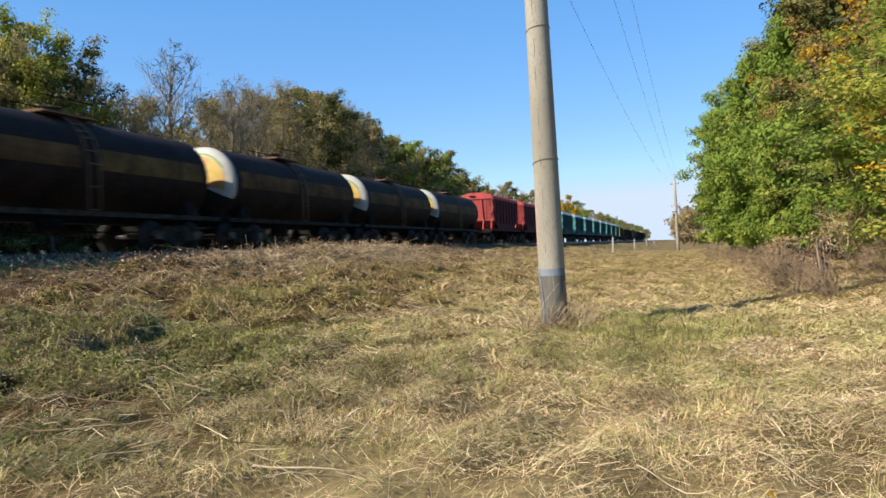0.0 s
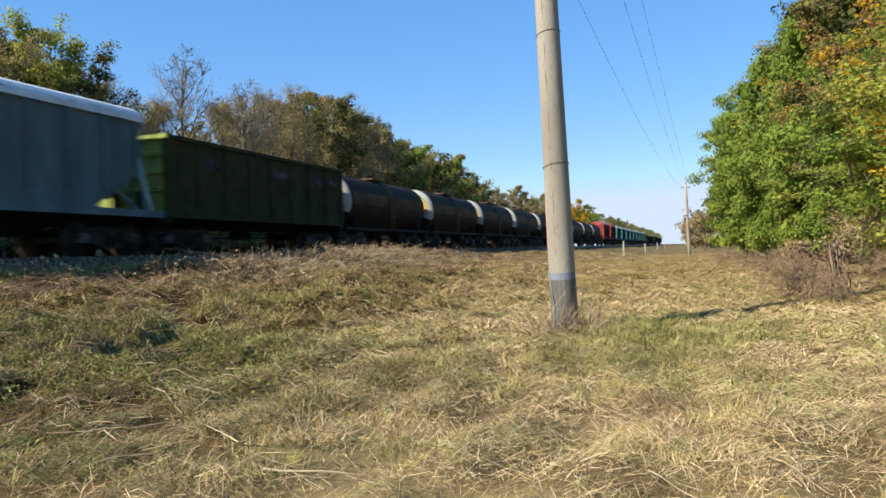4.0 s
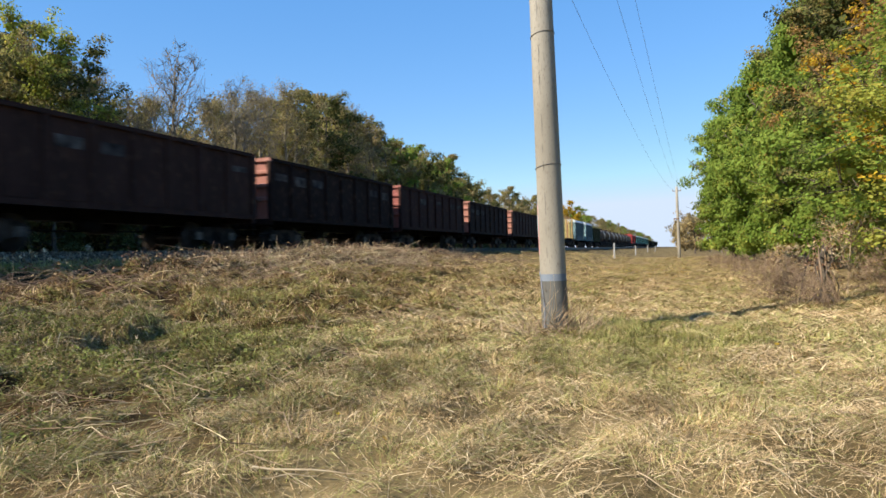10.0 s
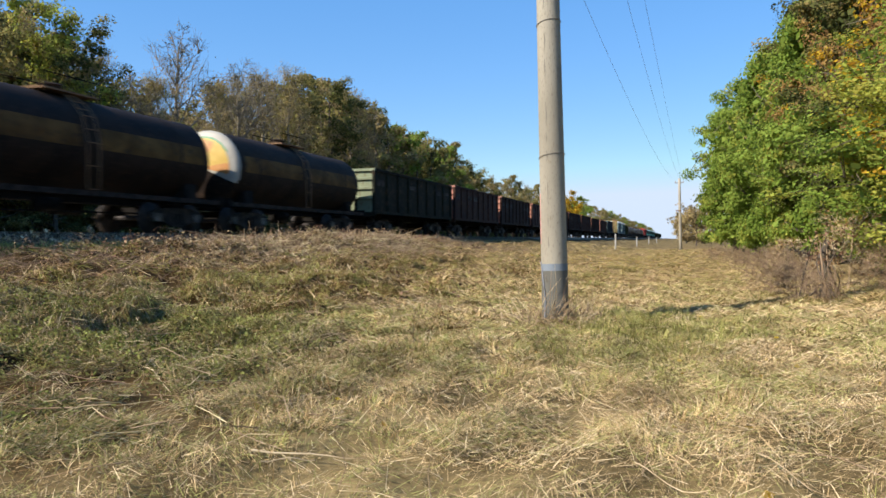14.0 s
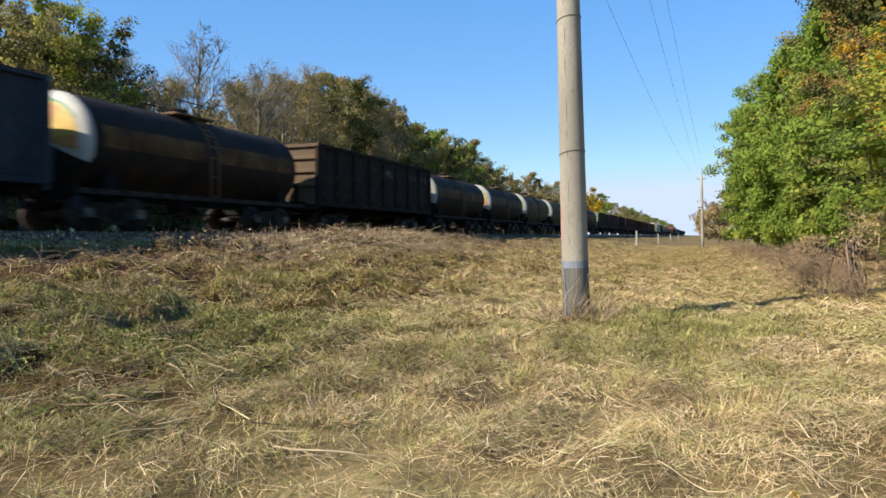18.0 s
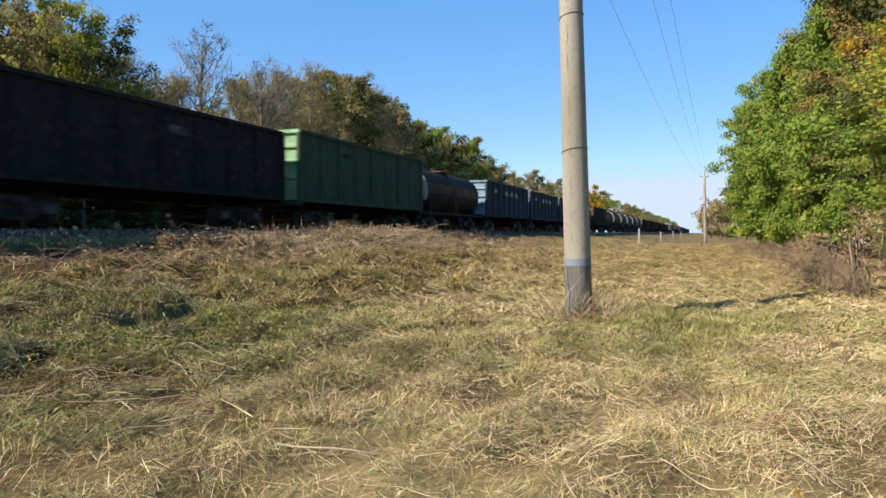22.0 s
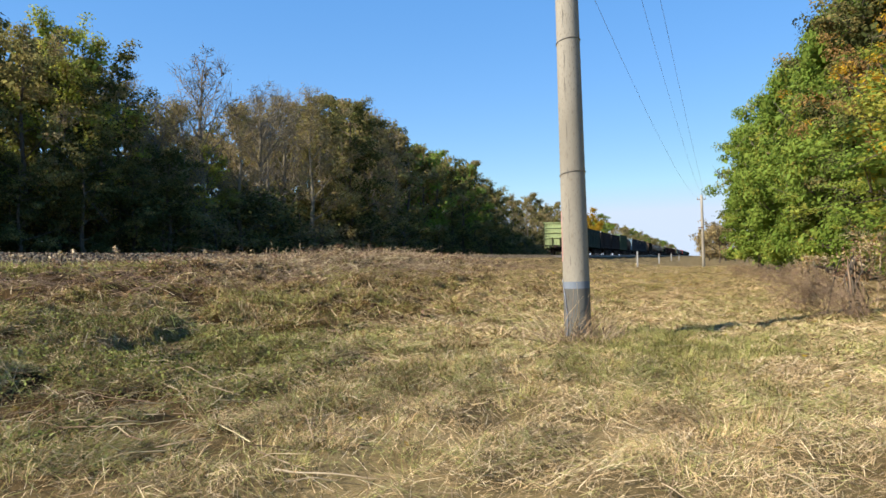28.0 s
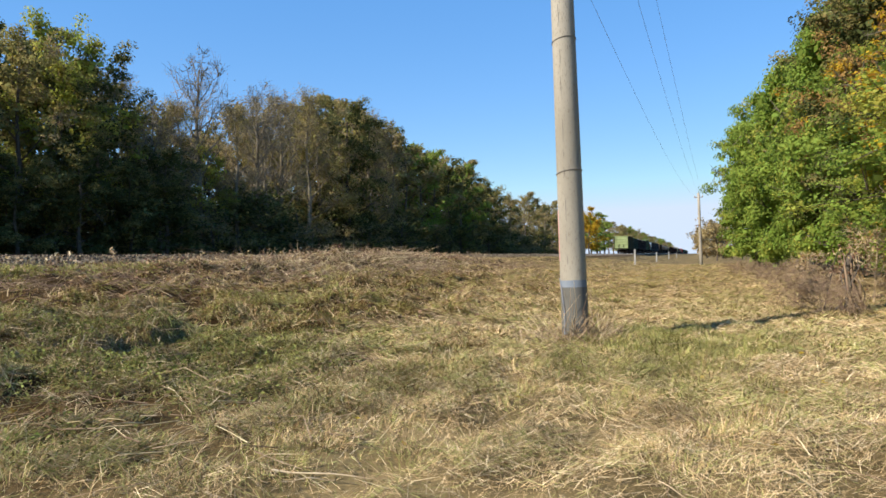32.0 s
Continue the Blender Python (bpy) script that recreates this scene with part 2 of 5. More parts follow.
M["cap_green"] = mat("faded_green_cap_paint", (0.11, 0.22, 0.12), (0.19, 0.28, 0.17), 0.7, scale=2.5, c3=(0.33, 0.33, 0.27), bump_scale=6, amount=0.05)
# paler axle box colour stands in for sun glints on the bogies
M["axle_cap"] = mat("pale_dusty_axle_cap", (0.03, 0.026, 0.021), (0.15, 0.135, 0.115), 0.8, spec=0.15, scale=5, amount=0.3)
M["stencil"] = mat("faded_white_stencil", (0.016, 0.014, 0.013), (0.085, 0.078, 0.072), 0.85, spec=0.1, scale=3.2, amount=0.35)
M["stencil_yellow"] = mat("faded_cream_lettering", (0.20, 0.175, 0.10), (0.32, 0.28, 0.17), 0.8, scale=14, amount=0.1)
M["timber"] = mat("stake_ochre_paint", (0.26, 0.18, 0.06), (0.40, 0.29, 0.11), 0.75, scale=3, c3=(0.24, 0.11, 0.045), bump_scale=4, amount=0.25)
M["stake_green"] = mat("stake_green_paint", (0.13, 0.15, 0.055), (0.22, 0.23, 0.09), 0.8, scale=3, c3=(0.15, 0.09, 0.045), bump_scale=4, amount=0.2)
M["stake_brown"] = mat("stake_brown_paint", (0.22, 0.11, 0.045), (0.33, 0.18, 0.08), 0.8, scale=3, c3=(0.12, 0.08, 0.05), bump_scale=4, amount=0.2)


def paint(name, c, worn=0.75):
    """Wagon paint with rust and grime."""
    d = tuple(v * worn for v in c)
    rust = (0.4 * c[0] + 0.05, 0.4 * c[1] + 0.028, 0.4 * c[2] + 0.016)
    M[name] = mat(name, d, c, 0.85, 0.0, spec=0.15, scale=1.3, bump=0.12, bump_scale=7, c3=rust, amount=0.07, stretch=(1, 1, 0.45))


for _name, _c in (("green", (0.30, 0.37, 0.17)), ("pale_green", (0.27, 0.45, 0.24)), ("teal_green", (0.13, 0.36, 0.25)), ("dark_green", (0.10, 0.13, 0.07)), ("olive", (0.30, 0.36, 0.10)),
                  ("grey", (0.12, 0.12, 0.125)), ("blue", (0.24, 0.36, 0.44)), ("blue_grey", (0.22, 0.32, 0.34)), ("red", (0.32, 0.12, 0.095)), ("brown", (0.15, 0.06, 0.04)),
                  ("brick", (0.40, 0.19, 0.14)), ("umber", (0.14, 0.10, 0.06)), ("hopper_blue", (0.28, 0.44, 0.45)), ("hopper_white", (0.62, 0.68, 0.68)), ("hopper_red", (0.42, 0.07, 0.07)),
                  ("hopper_teal", (0.10, 0.34, 0.33)), ("hopper_pale", (0.36, 0.55, 0.56)), ("grey_green", (0.22, 0.25, 0.16))):
    paint("paint_" + _name, _c)
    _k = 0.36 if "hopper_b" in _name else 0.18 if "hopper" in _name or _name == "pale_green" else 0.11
    # shade put into the colour: a darkened copy of each paint for wagon sides
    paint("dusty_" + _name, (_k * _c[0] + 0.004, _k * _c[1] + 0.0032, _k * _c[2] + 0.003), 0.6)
paint("rust_steel", (0.20, 0.12, 0.07))


def leaves(name, c1, c2, amount=0.35, c3=None, through_light=0.42):
    M[name] = mat(name, c1, c2, 0.6, scale=0.5, rand="island", amount=amount, c3=c3, bump_scale=1.3, spec=0.05, leaf=through_light)


leaves("leaf_green", (0.145, 0.22, 0.036), (0.265, 0.345, 0.066), amount=0.22, through_light=0.48)
leaves("leaf_lime", (0.25, 0.30, 0.05), (0.44, 0.45, 0.095), c3=(0.46, 0.36, 0.07), amount=0.22, through_light=0.55)
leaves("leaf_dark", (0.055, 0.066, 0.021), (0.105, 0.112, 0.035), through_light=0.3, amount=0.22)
leaves("leaf_olive", (0.19, 0.175, 0.06), (0.33, 0.285, 0.10), c3=(0.26, 0.18, 0.075), through_light=0.5, amount=0.22)
leaves("leaf_brown", (0.27, 0.205, 0.10), (0.44, 0.345, 0.17), c3=(0.24, 0.20, 0.08), through_light=0.5, amount=0.22)
leaves("leaf_yellow", (0.40, 0.25, 0.02), (0.52, 0.34, 0.04))
leaves("leaf_rust", (0.29, 0.17, 0.065), (0.43, 0.27, 0.10), c3=(0.40, 0.24, 0.07), amount=0.25, through_light=0.5)
M["curled_leaf"] = mat("curled_dead_leaf", (0.16, 0.095, 0.05), (0.46, 0.31, 0.19), 0.8, scale=2, rand="island", amount=0.5, spec=0.1, leaf=0.2)
M["ivy"] = mat("ground_ivy_leaf", (0.05, 0.06, 0.014), (0.28, 0.27, 0.08), 0.7, scale=2, rand="island", amount=0.6, spec=0.05, leaf=0.3)
M["leaf_olive_grass"] = mat("greenish_grass", (0.16, 0.155, 0.04), (0.44, 0.40, 0.14), 0.7, scale=2, rand="island", amount=0.45, spec=0.06, leaf=0.3)
M["dead_stem"] = mat("dead_weed_stems", (0.22, 0.155, 0.085), (0.60, 0.47, 0.30), 0.85, spec=0.1, scale=3, rand="island", amount=0.4)
M["grey_twig"] = mat("grey_brush_twigs", (0.15, 0.10, 0.068), (0.32, 0.23, 0.15), 0.9, spec=0.1, scale=3, rand="island", amount=0.35)
M["grass_path"] = blade_mat("mown_straw", (0.50, 0.36, 0.185), (0.93, 0.77, 0.49), (0.37, 0.365, 0.125), 0.05, 0.50, 1.0)
M["grass_tuft"] = blade_mat("path_tuft_grass", (0.37, 0.25, 0.115), (0.80, 0.64, 0.35), (0.27, 0.275, 0.08), 0.12, 0.65, 2.0)
M["grass_bank"] = blade_mat("bank_grass", (0.22, 0.135, 0.058), (0.82, 0.64, 0.37), (0.24, 0.22, 0.062), 0.10, 0.62, 4.0)
M["grass_tangle"] = blade_mat("grey_green_tangle", (0.26, 0.19, 0.10), (0.74, 0.62, 0.40), (0.22, 0.235, 0.075), 0.15, 0.55, 5.0)
M["grass_far"] = blade_mat("far_field_grass", (0.40, 0.28, 0.135), (0.64, 0.49, 0.29), (0.30, 0.28, 0.085), 0.1, 0.5, 7.0)


# ---- mesh helpers ----
class Geo:
    """Plain vertex and face lists with a few solids."""

    def __init__(self):
        self.v, self.f = [], []

    def add(self, vs, fs):
        o = len(self.v)
        self.v += [tuple(p) for p in vs]
        self.f += [tuple(i + o for i in q) for q in fs]
        return self

    def box(self, x0, x1, y0, y1, z0, z1):
        return self.add([(x0, y0, z0), (x1, y0, z0), (x1, y1, z0), (x0, y1, z0), (x0, y0, z1), (x1, y0, z1), (x1, y1, z1), (x0, y1, z1)],
                        [(0, 3, 2, 1), (4, 5, 6, 7), (0, 1, 5, 4), (1, 2, 6, 5), (2, 3, 7, 6), (3, 0, 4, 7)])

    def chamfer_box(self, x0, x1, y0, y1, z0, z1, c=0.02):
        """A box with its four long z edges cut."""
        pts = [(x0 + c, y0), (x1 - c, y0), (x1, y0 + c), (x1, y1 - c), (x1 - c, y1), (x0 + c, y1), (x0, y1 - c), (x0, y0 + c)]
        return self.prism(pts, z0, z1, "z")

    def prism(self, pts, a, b, axis):
        """Extrude a closed outline from a to b along an axis; outline in the other two, in xyz order."""
        def place(p, q, h):
            return {"x": (h, p, q), "y": (p, h, q), "z": (p, q, h)}[axis]
        n = len(pts)
        vs = [place(p, q, a) for p, q in pts] + [place(p, q, b) for p, q in pts]
        fs = [tuple(range(n)), tuple(range(2 * n - 1, n - 1, -1))]
        fs += [(i, i + n, (i + 1) % n + n, (i + 1) % n) for i in range(n)]
        return self.add(vs, fs)

    def tube(self, path, radii, n=8, cap=True):
        """A tube along a path of points."""
        rings, vs = [], []
        path = [Vector(p) for p in path]
        for i, p in enumerate(path):
            d = (path[min(i + 1, len(path) - 1)] - path[max(i - 1, 0)])
            d = d.normalized() if d.length > 1e-9 else Vector((0, 0, 1))
            a = d.cross(Vector((0.31, 0.17, 0.93)) if abs(d.z) < 0.9 else Vector((1, 0.1, 0))).normalized()
            b = d.cross(a)
            for k in range(n):
                w = 2 * math.pi * k / n
                vs.append(p + (a * math.cos(w) + b * math.sin(w)) * radii[i])
        fs = []
        for i in range(len(path) - 1):
            for k in range(n):
                fs.append((i * n + k, i * n + (k + 1) % n, (i + 1) * n + (k + 1) % n, (i + 1) * n + k))
        if cap:
            fs.append(tuple(range(n - 1, -1, -1)))
            fs.append(tuple((len(path) - 1) * n + k for k in range(n)))
        return self.add(vs, fs)

    def mesh(self, name, material, smooth=False):
        me = bpy.data.meshes.new(name)
        me.from_pydata(self.v, [], self.f)
        if smooth:
            me.shade_smooth()
        me.materials.append(material)
        return me


def array_mesh(name, verts, quads, material):
    """A mesh from numpy arrays of vertices and of quads or triangles."""
    me = bpy.data.meshes.new(name)
    nv, (nq, k) = len(verts), quads.shape
    me.vertices.add(nv)
    me.vertices.foreach_set("co", np.ascontiguousarray(verts, dtype=np.float32).ravel())
    me.loops.add(nq * k)
    me.loops.foreach_set("vertex_index", np.ascontiguousarray(quads, dtype=np.int32).ravel())
    me.polygons.add(nq)
    me.polygons.foreach_set("loop_start", np.arange(0, nq * k, k, dtype=np.int32))
    me.update(calc_edges=True)
    me.materials.append(material)
    return me


# wagons far up the line go without their smallest pieces
LITE = {"on": False}
SMALL = {"rung", "hatch_flap", "spring", "axle_box", "marking", "brake_rod", "brake_hose", "foot_step", "bolster", "axle", "handrail_post"}


def part(name, geo, material, parent, label="", smooth=False):
    """One mesh object under a thing or part."""
    if LITE["on"] and name in SMALL:
        return parent
    me = geo if isinstance(geo, bpy.types.Mesh) else geo.mesh(name, material, smooth)
    ob = new(name, me)
    ob.parent = parent
    return tagged(ob, label)


def thing(name, label, category, group="", kind=""):
    return tagged(new(name), label, category, group, kind)


# ---- ground ----
PROFILE_P = [-400, -60, -12, -3, 0, 2.5, 4.5, 6, 8.5, 11, 12.4, 13.5, 14.2, 19.0, 21, 25, 60, 700]
PROFILE_Z = [2.0, 0.6, 0.25, 0.08, 0.0, 0.0, 0.10, 0.22, 0.46, 0.76, 0.885, 1.04, 0.93, 0.93, 0.8, 0.45, 0.5, 3.0]


_LATTICE = np.random.default_rng(3).random((64, 64))


def lattice(x, y):
    """Smooth random heights, 0 to 1, one per unit."""
    i, j = np.floor(x).astype(int), np.floor(y).astype(int)
    u, v = x - i, y - j
    u, v = u * u * (3 - 2 * u), v * v * (3 - 2 * v)
    q = lambda a, b: _LATTICE[a % 64, b % 64]
    return (q(i, j) * (1 - u) + q(i + 1, j) * u) * (1 - v) + (q(i, j + 1) * (1 - u) + q(i + 1, j + 1) * u) * v


def mound(x, y):
    """Rounded tussocks parted by sharp creases, 0 in a crease to 1 on top."""
    x, y = np.asarray(x, dtype=float), np.asarray(y, dtype=float)
    a = np.abs(2 * lattice(x / 0.75 + 0.3 * y, y / 0.95) - 1)
    b = np.abs(2 * lattice(x / 0.31 + 9.5, y / 0.36 + 0.4 * x) - 1)
    return np.clip(0.82 * a ** 0.8 + 0.48 * b ** 0.8, 0, 1)


def swath(x, y):
    """Mown rows along the track, 0 in a furrow to 1 on a row."""
    p, y = -np.asarray(x, dtype=float), np.asarray(y, dtype=float)
    w = 0.28 * np.sin(y * 0.41) + 0.14 * np.sin(y * 1.17 + 2) + 0.5 * lattice(p / 1.6 + 5, y / 2.3)
    row = 0.5 + 0.5 * np.sin(2 * np.pi * (p + w) / 0.78)
    much = np.clip(1.8 * lattice(p / 2.1 + 20, y / 3.1 + 7) - 0.2, 0.15, 1)
    return 1 - much * (1 - row)


def bank(x, y):
    """Height of the ground: flat path, slope up to the trackbed in slumped steps, lumps and hollows."""
    p = -np.asarray(x, dtype=float)
    y = np.asarray(y, dtype=float)
    z = np.interp(p, PROFILE_P, PROFILE_Z)
    k = np.clip((p - 3.2) / 2.5, 0, 1) * np.clip((12.7 - p) / 1.2, 0, 1)
    lump = 0.07 * np.sin(p * 1.9 + 0.7 * np.sin(y * 0.33)) * np.cos(y * 0.62 + 0.4 * p)
    lump = lump + 0.05 * (0.6 - np.abs(np.sin(p * 2.3 + y * 0.9 + np.sin(y * 0.7)))) + 0.04 * (0.6 - np.abs(np.sin(p * 1.7 - y * 1.6 + 1.3 * np.sin(p))))
    lump = lump + 0.022 * np.sin(p * 6.1 + 2 * np.sin(y * 1.7)) * np.sin(y * 4.3 - p * 2)
    lump = lump + 0.05 * (0.55 - np.abs(np.sin(p * 4.3 + 1.4 * np.sin(y * 2.2)) * np.sin(y * 3.7 + 1.2 * np.sin(p * 2.9))))
    # slumped steps whose risers face the path
    for p0, a, f in ((4.9, 0.12, 0.0), (6.3, 0.20, 1.9), (7.7, 0.22, 5.2), (9.1, 0.24, 4.1), (10.5, 0.30, 2.7)):
        q = p - p0 - 0.45 * np.sin(y * 0.42 + f) - 0.28 * np.sin(y * 1.27 + 2 * f) - 0.16 * np.sin(y * 3.3 + 5 * f) - 0.10 * np.sin(y * 6.1 + p * 2 + f)
        s = np.clip(0.5 + q / 0.34, 0, 1)
        amp = 0.35 * a * np.clip(0.45 + 0.8 * np.sin(y * 0.55 + 2.3 * f), 0.0, 1)
        lump = lump + amp * (s * s * (3 - 2 * s) - np.clip(0.5 + q / 2.0, 0, 1))
    heap = 0.38 * np.exp(-((p - 11.2) / 0.7) ** 2) * np.exp(-((y - 23) / 8.0) ** 4)
    z = z + k * (lump + heap + 0.24 * (mound(x, y) - 0.55) + 0.10 * (swath(x, y) - 0.6)) + (1 - k) * np.clip((p + 3) / 2, 0, 1) * np.clip((12 - p) / 2, 0, 1) * (0.045 + 0.05 * np.clip((y - 9) / 6, 0, 1)) * (mound(x, y) - 0.6)
    flat = np.clip((4.4 - p) / 3, 0, 1)
    z = z + flat * np.clip((p + 3) / 2, 0, 1) * 0.055 * (swath(x, y) - 0.6)
    z = z + flat * (np.sin(p * 2.6 + 0.25 * np.sin(y * 0.5)) * 0.02 + 0.022 * np.sin(p * 3.7 + y * 2.1) * np.sin(y * 1.9 + p) + 0.012 * np.sin(p * 8 + 3 * np.sin(y)) * np.sin(y * 6.1))
    return z


def axis_steps(stops):
    """Grid lines: (start, end, step) stretches joined."""
    out = []
    for a, b, s in stops:
        out += list(np.arange(a, b, s))
    return np.array(out + [stops[-1][1]])


_gx = axis_steps([(-600, -60, 45), (-60, -22, 4), (-22, -14, 0.7), (-14, 4, 0.09), (4, 20, 1.2), (20, 80, 10), (80, 600, 65)])
_gy = axis_steps([(-300, -20, 20), (-20, 1, 1.5), (1, 20, 0.09), (20, 34, 0.2), (34, 60, 0.5), (60, 160, 4), (160, 400, 20), (400, 2500, 150)])
_X, _Y = np.meshgrid(_gx, _gy)
_Z = bank(_X, _Y)
_V = np.stack([_X, _Y, _Z], -1).reshape(-1, 3)
_nx, _ny = len(_gx), len(_gy)
_i = (np.arange(_ny - 1)[:, None] * _nx + np.arange(_nx - 1)[None, :]).ravel()
_me = array_mesh("ground", _V, np.stack([_i, _i + 1, _i + 1 + _nx, _i + _nx], -1), M["soil"])
_me.shade_smooth()
ground = tagged(new("ground", _me), "dry autumn turf rising to a railway embankment", "ground", kind="structure")


# ---- grass ----
def blade_mesh(name, rng, x, y, az, ln, flat, w, material, bent=True):
    """Blades from base points, headings, lengths and how flat they lie: two quads bent, or one straight."""
    n = len(x)
    up, out = ln * np.sqrt(1 - flat ** 2), ln * flat
    dx, dy = np.cos(az), np.sin(az)
    lift = rng.uniform(0, 0.03, n)
    base = np.stack([x, y, bank(x, y) - 0.01 + lift], -1)
    tx, ty = x + dx * out, y + dy * out
    tip = np.stack([tx, ty, bank(tx, ty) + up * 0.92 + lift * 0.7 + 0.006], -1)
    side = np.stack([-dy * w / 2, dx * w / 2, np.zeros(n)], -1)
    if not bent:
        side[:, 2] += w * rng.uniform(-0.4, 0.4, n)
        V = np.stack([base - side, base + side, tip + side * 0.4, tip - side * 0.4], 1).reshape(-1, 3)
        return array_mesh(name, V, np.arange(n)[:, None] * 4 + [0, 1, 2, 3], material)
    mx, my = x + dx * out * 0.45, y + dy * out * 0.45
    mid = np.stack([mx, my, bank(mx, my) + up * 0.68 + lift + 0.008], -1)
    V = np.stack([base - side, base + side, mid + side * 0.85, mid - side * 0.85, tip + side * 0.25, tip - side * 0.25], 1).reshape(-1, 3)
    o = np.arange(n)[:, None] * 6
    Q = np.concatenate([o + [0, 1, 2, 3], o + [3, 2, 4, 5]], 1).reshape(-1, 4)
    return array_mesh(name, V, Q, material)


def coarse(x, y):
    """Fewer but broader blades where the grass lies far off."""
    return np.clip(np.hypot(x, y) / 4.0, 0.8, 3.5)


def straw(name, label, count, xr, yr, material, length, width, seed, density, flat=0.975):
    """Cut stalks lying flat, laid in swathes."""
    rng = np.random.default_rng(seed)
    x, y = rng.uniform(*xr, count), rng.uniform(*yr, count)
    keep = rng.random(count) < density(x, y)
    x, y = x[keep], y[keep]
    n = len(x)
    az = 0.5 + 1.3 * np.sin(x * 0.9 + 1.7 * np.sin(y * 0.6)) + 1.1 * np.sin(y * 1.1 - x * 0.5) + rng.normal(0, 0.95, n) + np.pi * (rng.random(n) < 0.5)
    me = blade_mesh(name, rng, x, y, az, rng.uniform(*length, n) * np.clip(np.hypot(x, y) / 5, 1, 2.5) ** 0.5, np.clip(rng.normal(flat, 0.35 * (1 - flat) + 0.02, n), 0.6, 0.998), rng.uniform(*width, n) * coarse(x, y), material, False)
    return tagged(new(name, me), label, "grass", kind="stuff")


def tufts(name, label, count, per, xr, yr, material, radius, length, width, lie, seed, density, bent=True, lay=None):
    """Clumps of blades that lean out from each clump's heart and along its own lay."""
    rng = np.random.default_rng(seed)
    cx, cy = rng.uniform(*xr, count), rng.uniform(*yr, count)
    keep = rng.random(count) < density(cx, cy)
    cx, cy = cx[keep], cy[keep]
    m = len(cx)
    size = rng.uniform(0.5, 1.4, m)
    lay = rng.uniform(0, 2 * np.pi, m) if lay is None else rng.normal(lay, 0.7, m)
    reps = np.maximum(4, (per * size ** 1.5).astype(int))
    idx = np.repeat(np.arange(m), reps)
    n = len(idx)
    ox, oy = rng.normal(0, 1, n), rng.normal(0, 1, n)
    r = radius * size[idx]
    x, y = cx[idx] + ox * r, cy[idx] + oy * r
    vx = ox + 1.1 * np.cos(lay[idx]) + rng.normal(0, 0.5, n)
    vy = oy + 1.1 * np.sin(lay[idx]) + rng.normal(0, 0.5, n)
    ln = rng.uniform(*length, n) * (0.6 + 0.5 * size[idx])
    me = blade_mesh(name, rng, x, y, np.arctan2(vy, vx), ln * np.clip(np.hypot(x, y) / 5, 1, 2.5) ** 0.3, np.clip(rng.normal(lie, 0.7 * (1 - lie) + 0.02, n), 0.1, 0.995), rng.uniform(*width, n) * coarse(x, y), material, bent)
    return tagged(new(name, me), label, "grass", kind="stuff")


def wedge(x, y, near=6.0, power=1.25):
    """Keep what lies ahead within the view, thinner with distance."""
    r = np.hypot(x, y)
    az = np.degrees(np.arctan2(x, y))
    return ((az > -56) & (az < 16)) * np.clip(near / np.maximum(r, 1), 0.0, 1.0) ** power


def patchy(x, y, k=1.0):
    """Uneven cover, 0 to 1."""
    return np.clip(0.5 + 0.55 * np.sin(x * 1.3 * k + 1.5 * np.sin(y * 0.9 * k)) * np.sin(y * 1.1 * k - 0.6 * x * k + 1.0) + 0.3 * np.sin(2.9 * k * x + 2.3 * k * y), 0, 1)


def path_share(x, y):
    return np.clip((x + np.minimum(2.9 + 0.2 * y, 11.0) + np.sin(y * 0.9) * 0.5) / 1.5, 0.0, 1)


GRASS = M["grass_bank"]


def weedless(x, y):
    """Thins the grass where leafy weeds have taken over."""
    return 1 - 0.5 * np.exp(-((x + 5.3) / 1.5) ** 2 - ((y - 4.8) / 1.9) ** 2)


straw("mown_straw", "pale dry mown straw lying matted on the path", 1150000, (-7.5, 4.5), (2.2, 18), M["grass_path"], (0.04, 0.15), (0.0016, 0.004), 1, lambda x, y: wedge(x, y, 4.8, 1.6) * np.clip(path_share(x, y), 0.06, 1) * (0.55 + 0.45 * swath(x, y)) * np.clip(1.7 * mound(x, y) - 0.15, 0.3, 1) * np.clip(0.8 + 0.3 * (x + 1), 0.7, 1))
straw("bank_litter", "tangled brown dead grass on the embankment slope", 800000, (-13.6, -1.5), (2.0, 28), GRASS, (0.07, 0.26), (0.0022, 0.0055), 5, lambda x, y: wedge(x, y, 6.0, 1.15) * (1 - 0.7 * path_share(x, y)) * (0.12 + 0.88 * patchy(x + 3, y, 1.3) ** 1.5) * (0.15 + 0.85 * swath(x, y)) * np.clip(2.6 * mound(x, y) - 1.25, 0.05, 1) * weedless(x, y), 0.95)
tufts("path_tufts", "low half-dry grass tufts on the path", 11000, 36, (-6.5, 4.2), (2.3, 17), M["grass_tuft"], 0.07, (0.04, 0.13), (0.0016, 0.004), 0.90, 2, lambda x, y: wedge(x, y, 5.5, 1.1) * np.clip(path_share(x, y), 0.2, 1) * (0.05 + 0.85 * patchy(x, y, 0.8) ** 2) * np.clip(1.05 - 0.3 * (x + 1), 0.12, 1) * np.clip(1.6 * mound(x, y) - 0.3, 0.05, 1))
tufts("green_tufts", "greenish grass patch beside the pole", 1300, 40, (-2.6, 1.2), (4.8, 11.5), M["leaf_olive_grass"], 0.10, (0.06, 0.18), (0.0013, 0.003), 0.90, 6, lambda x, y: np.exp(-((x + 0.35) / 0.85) ** 2 - ((y - 8.0) / 2.0) ** 2))
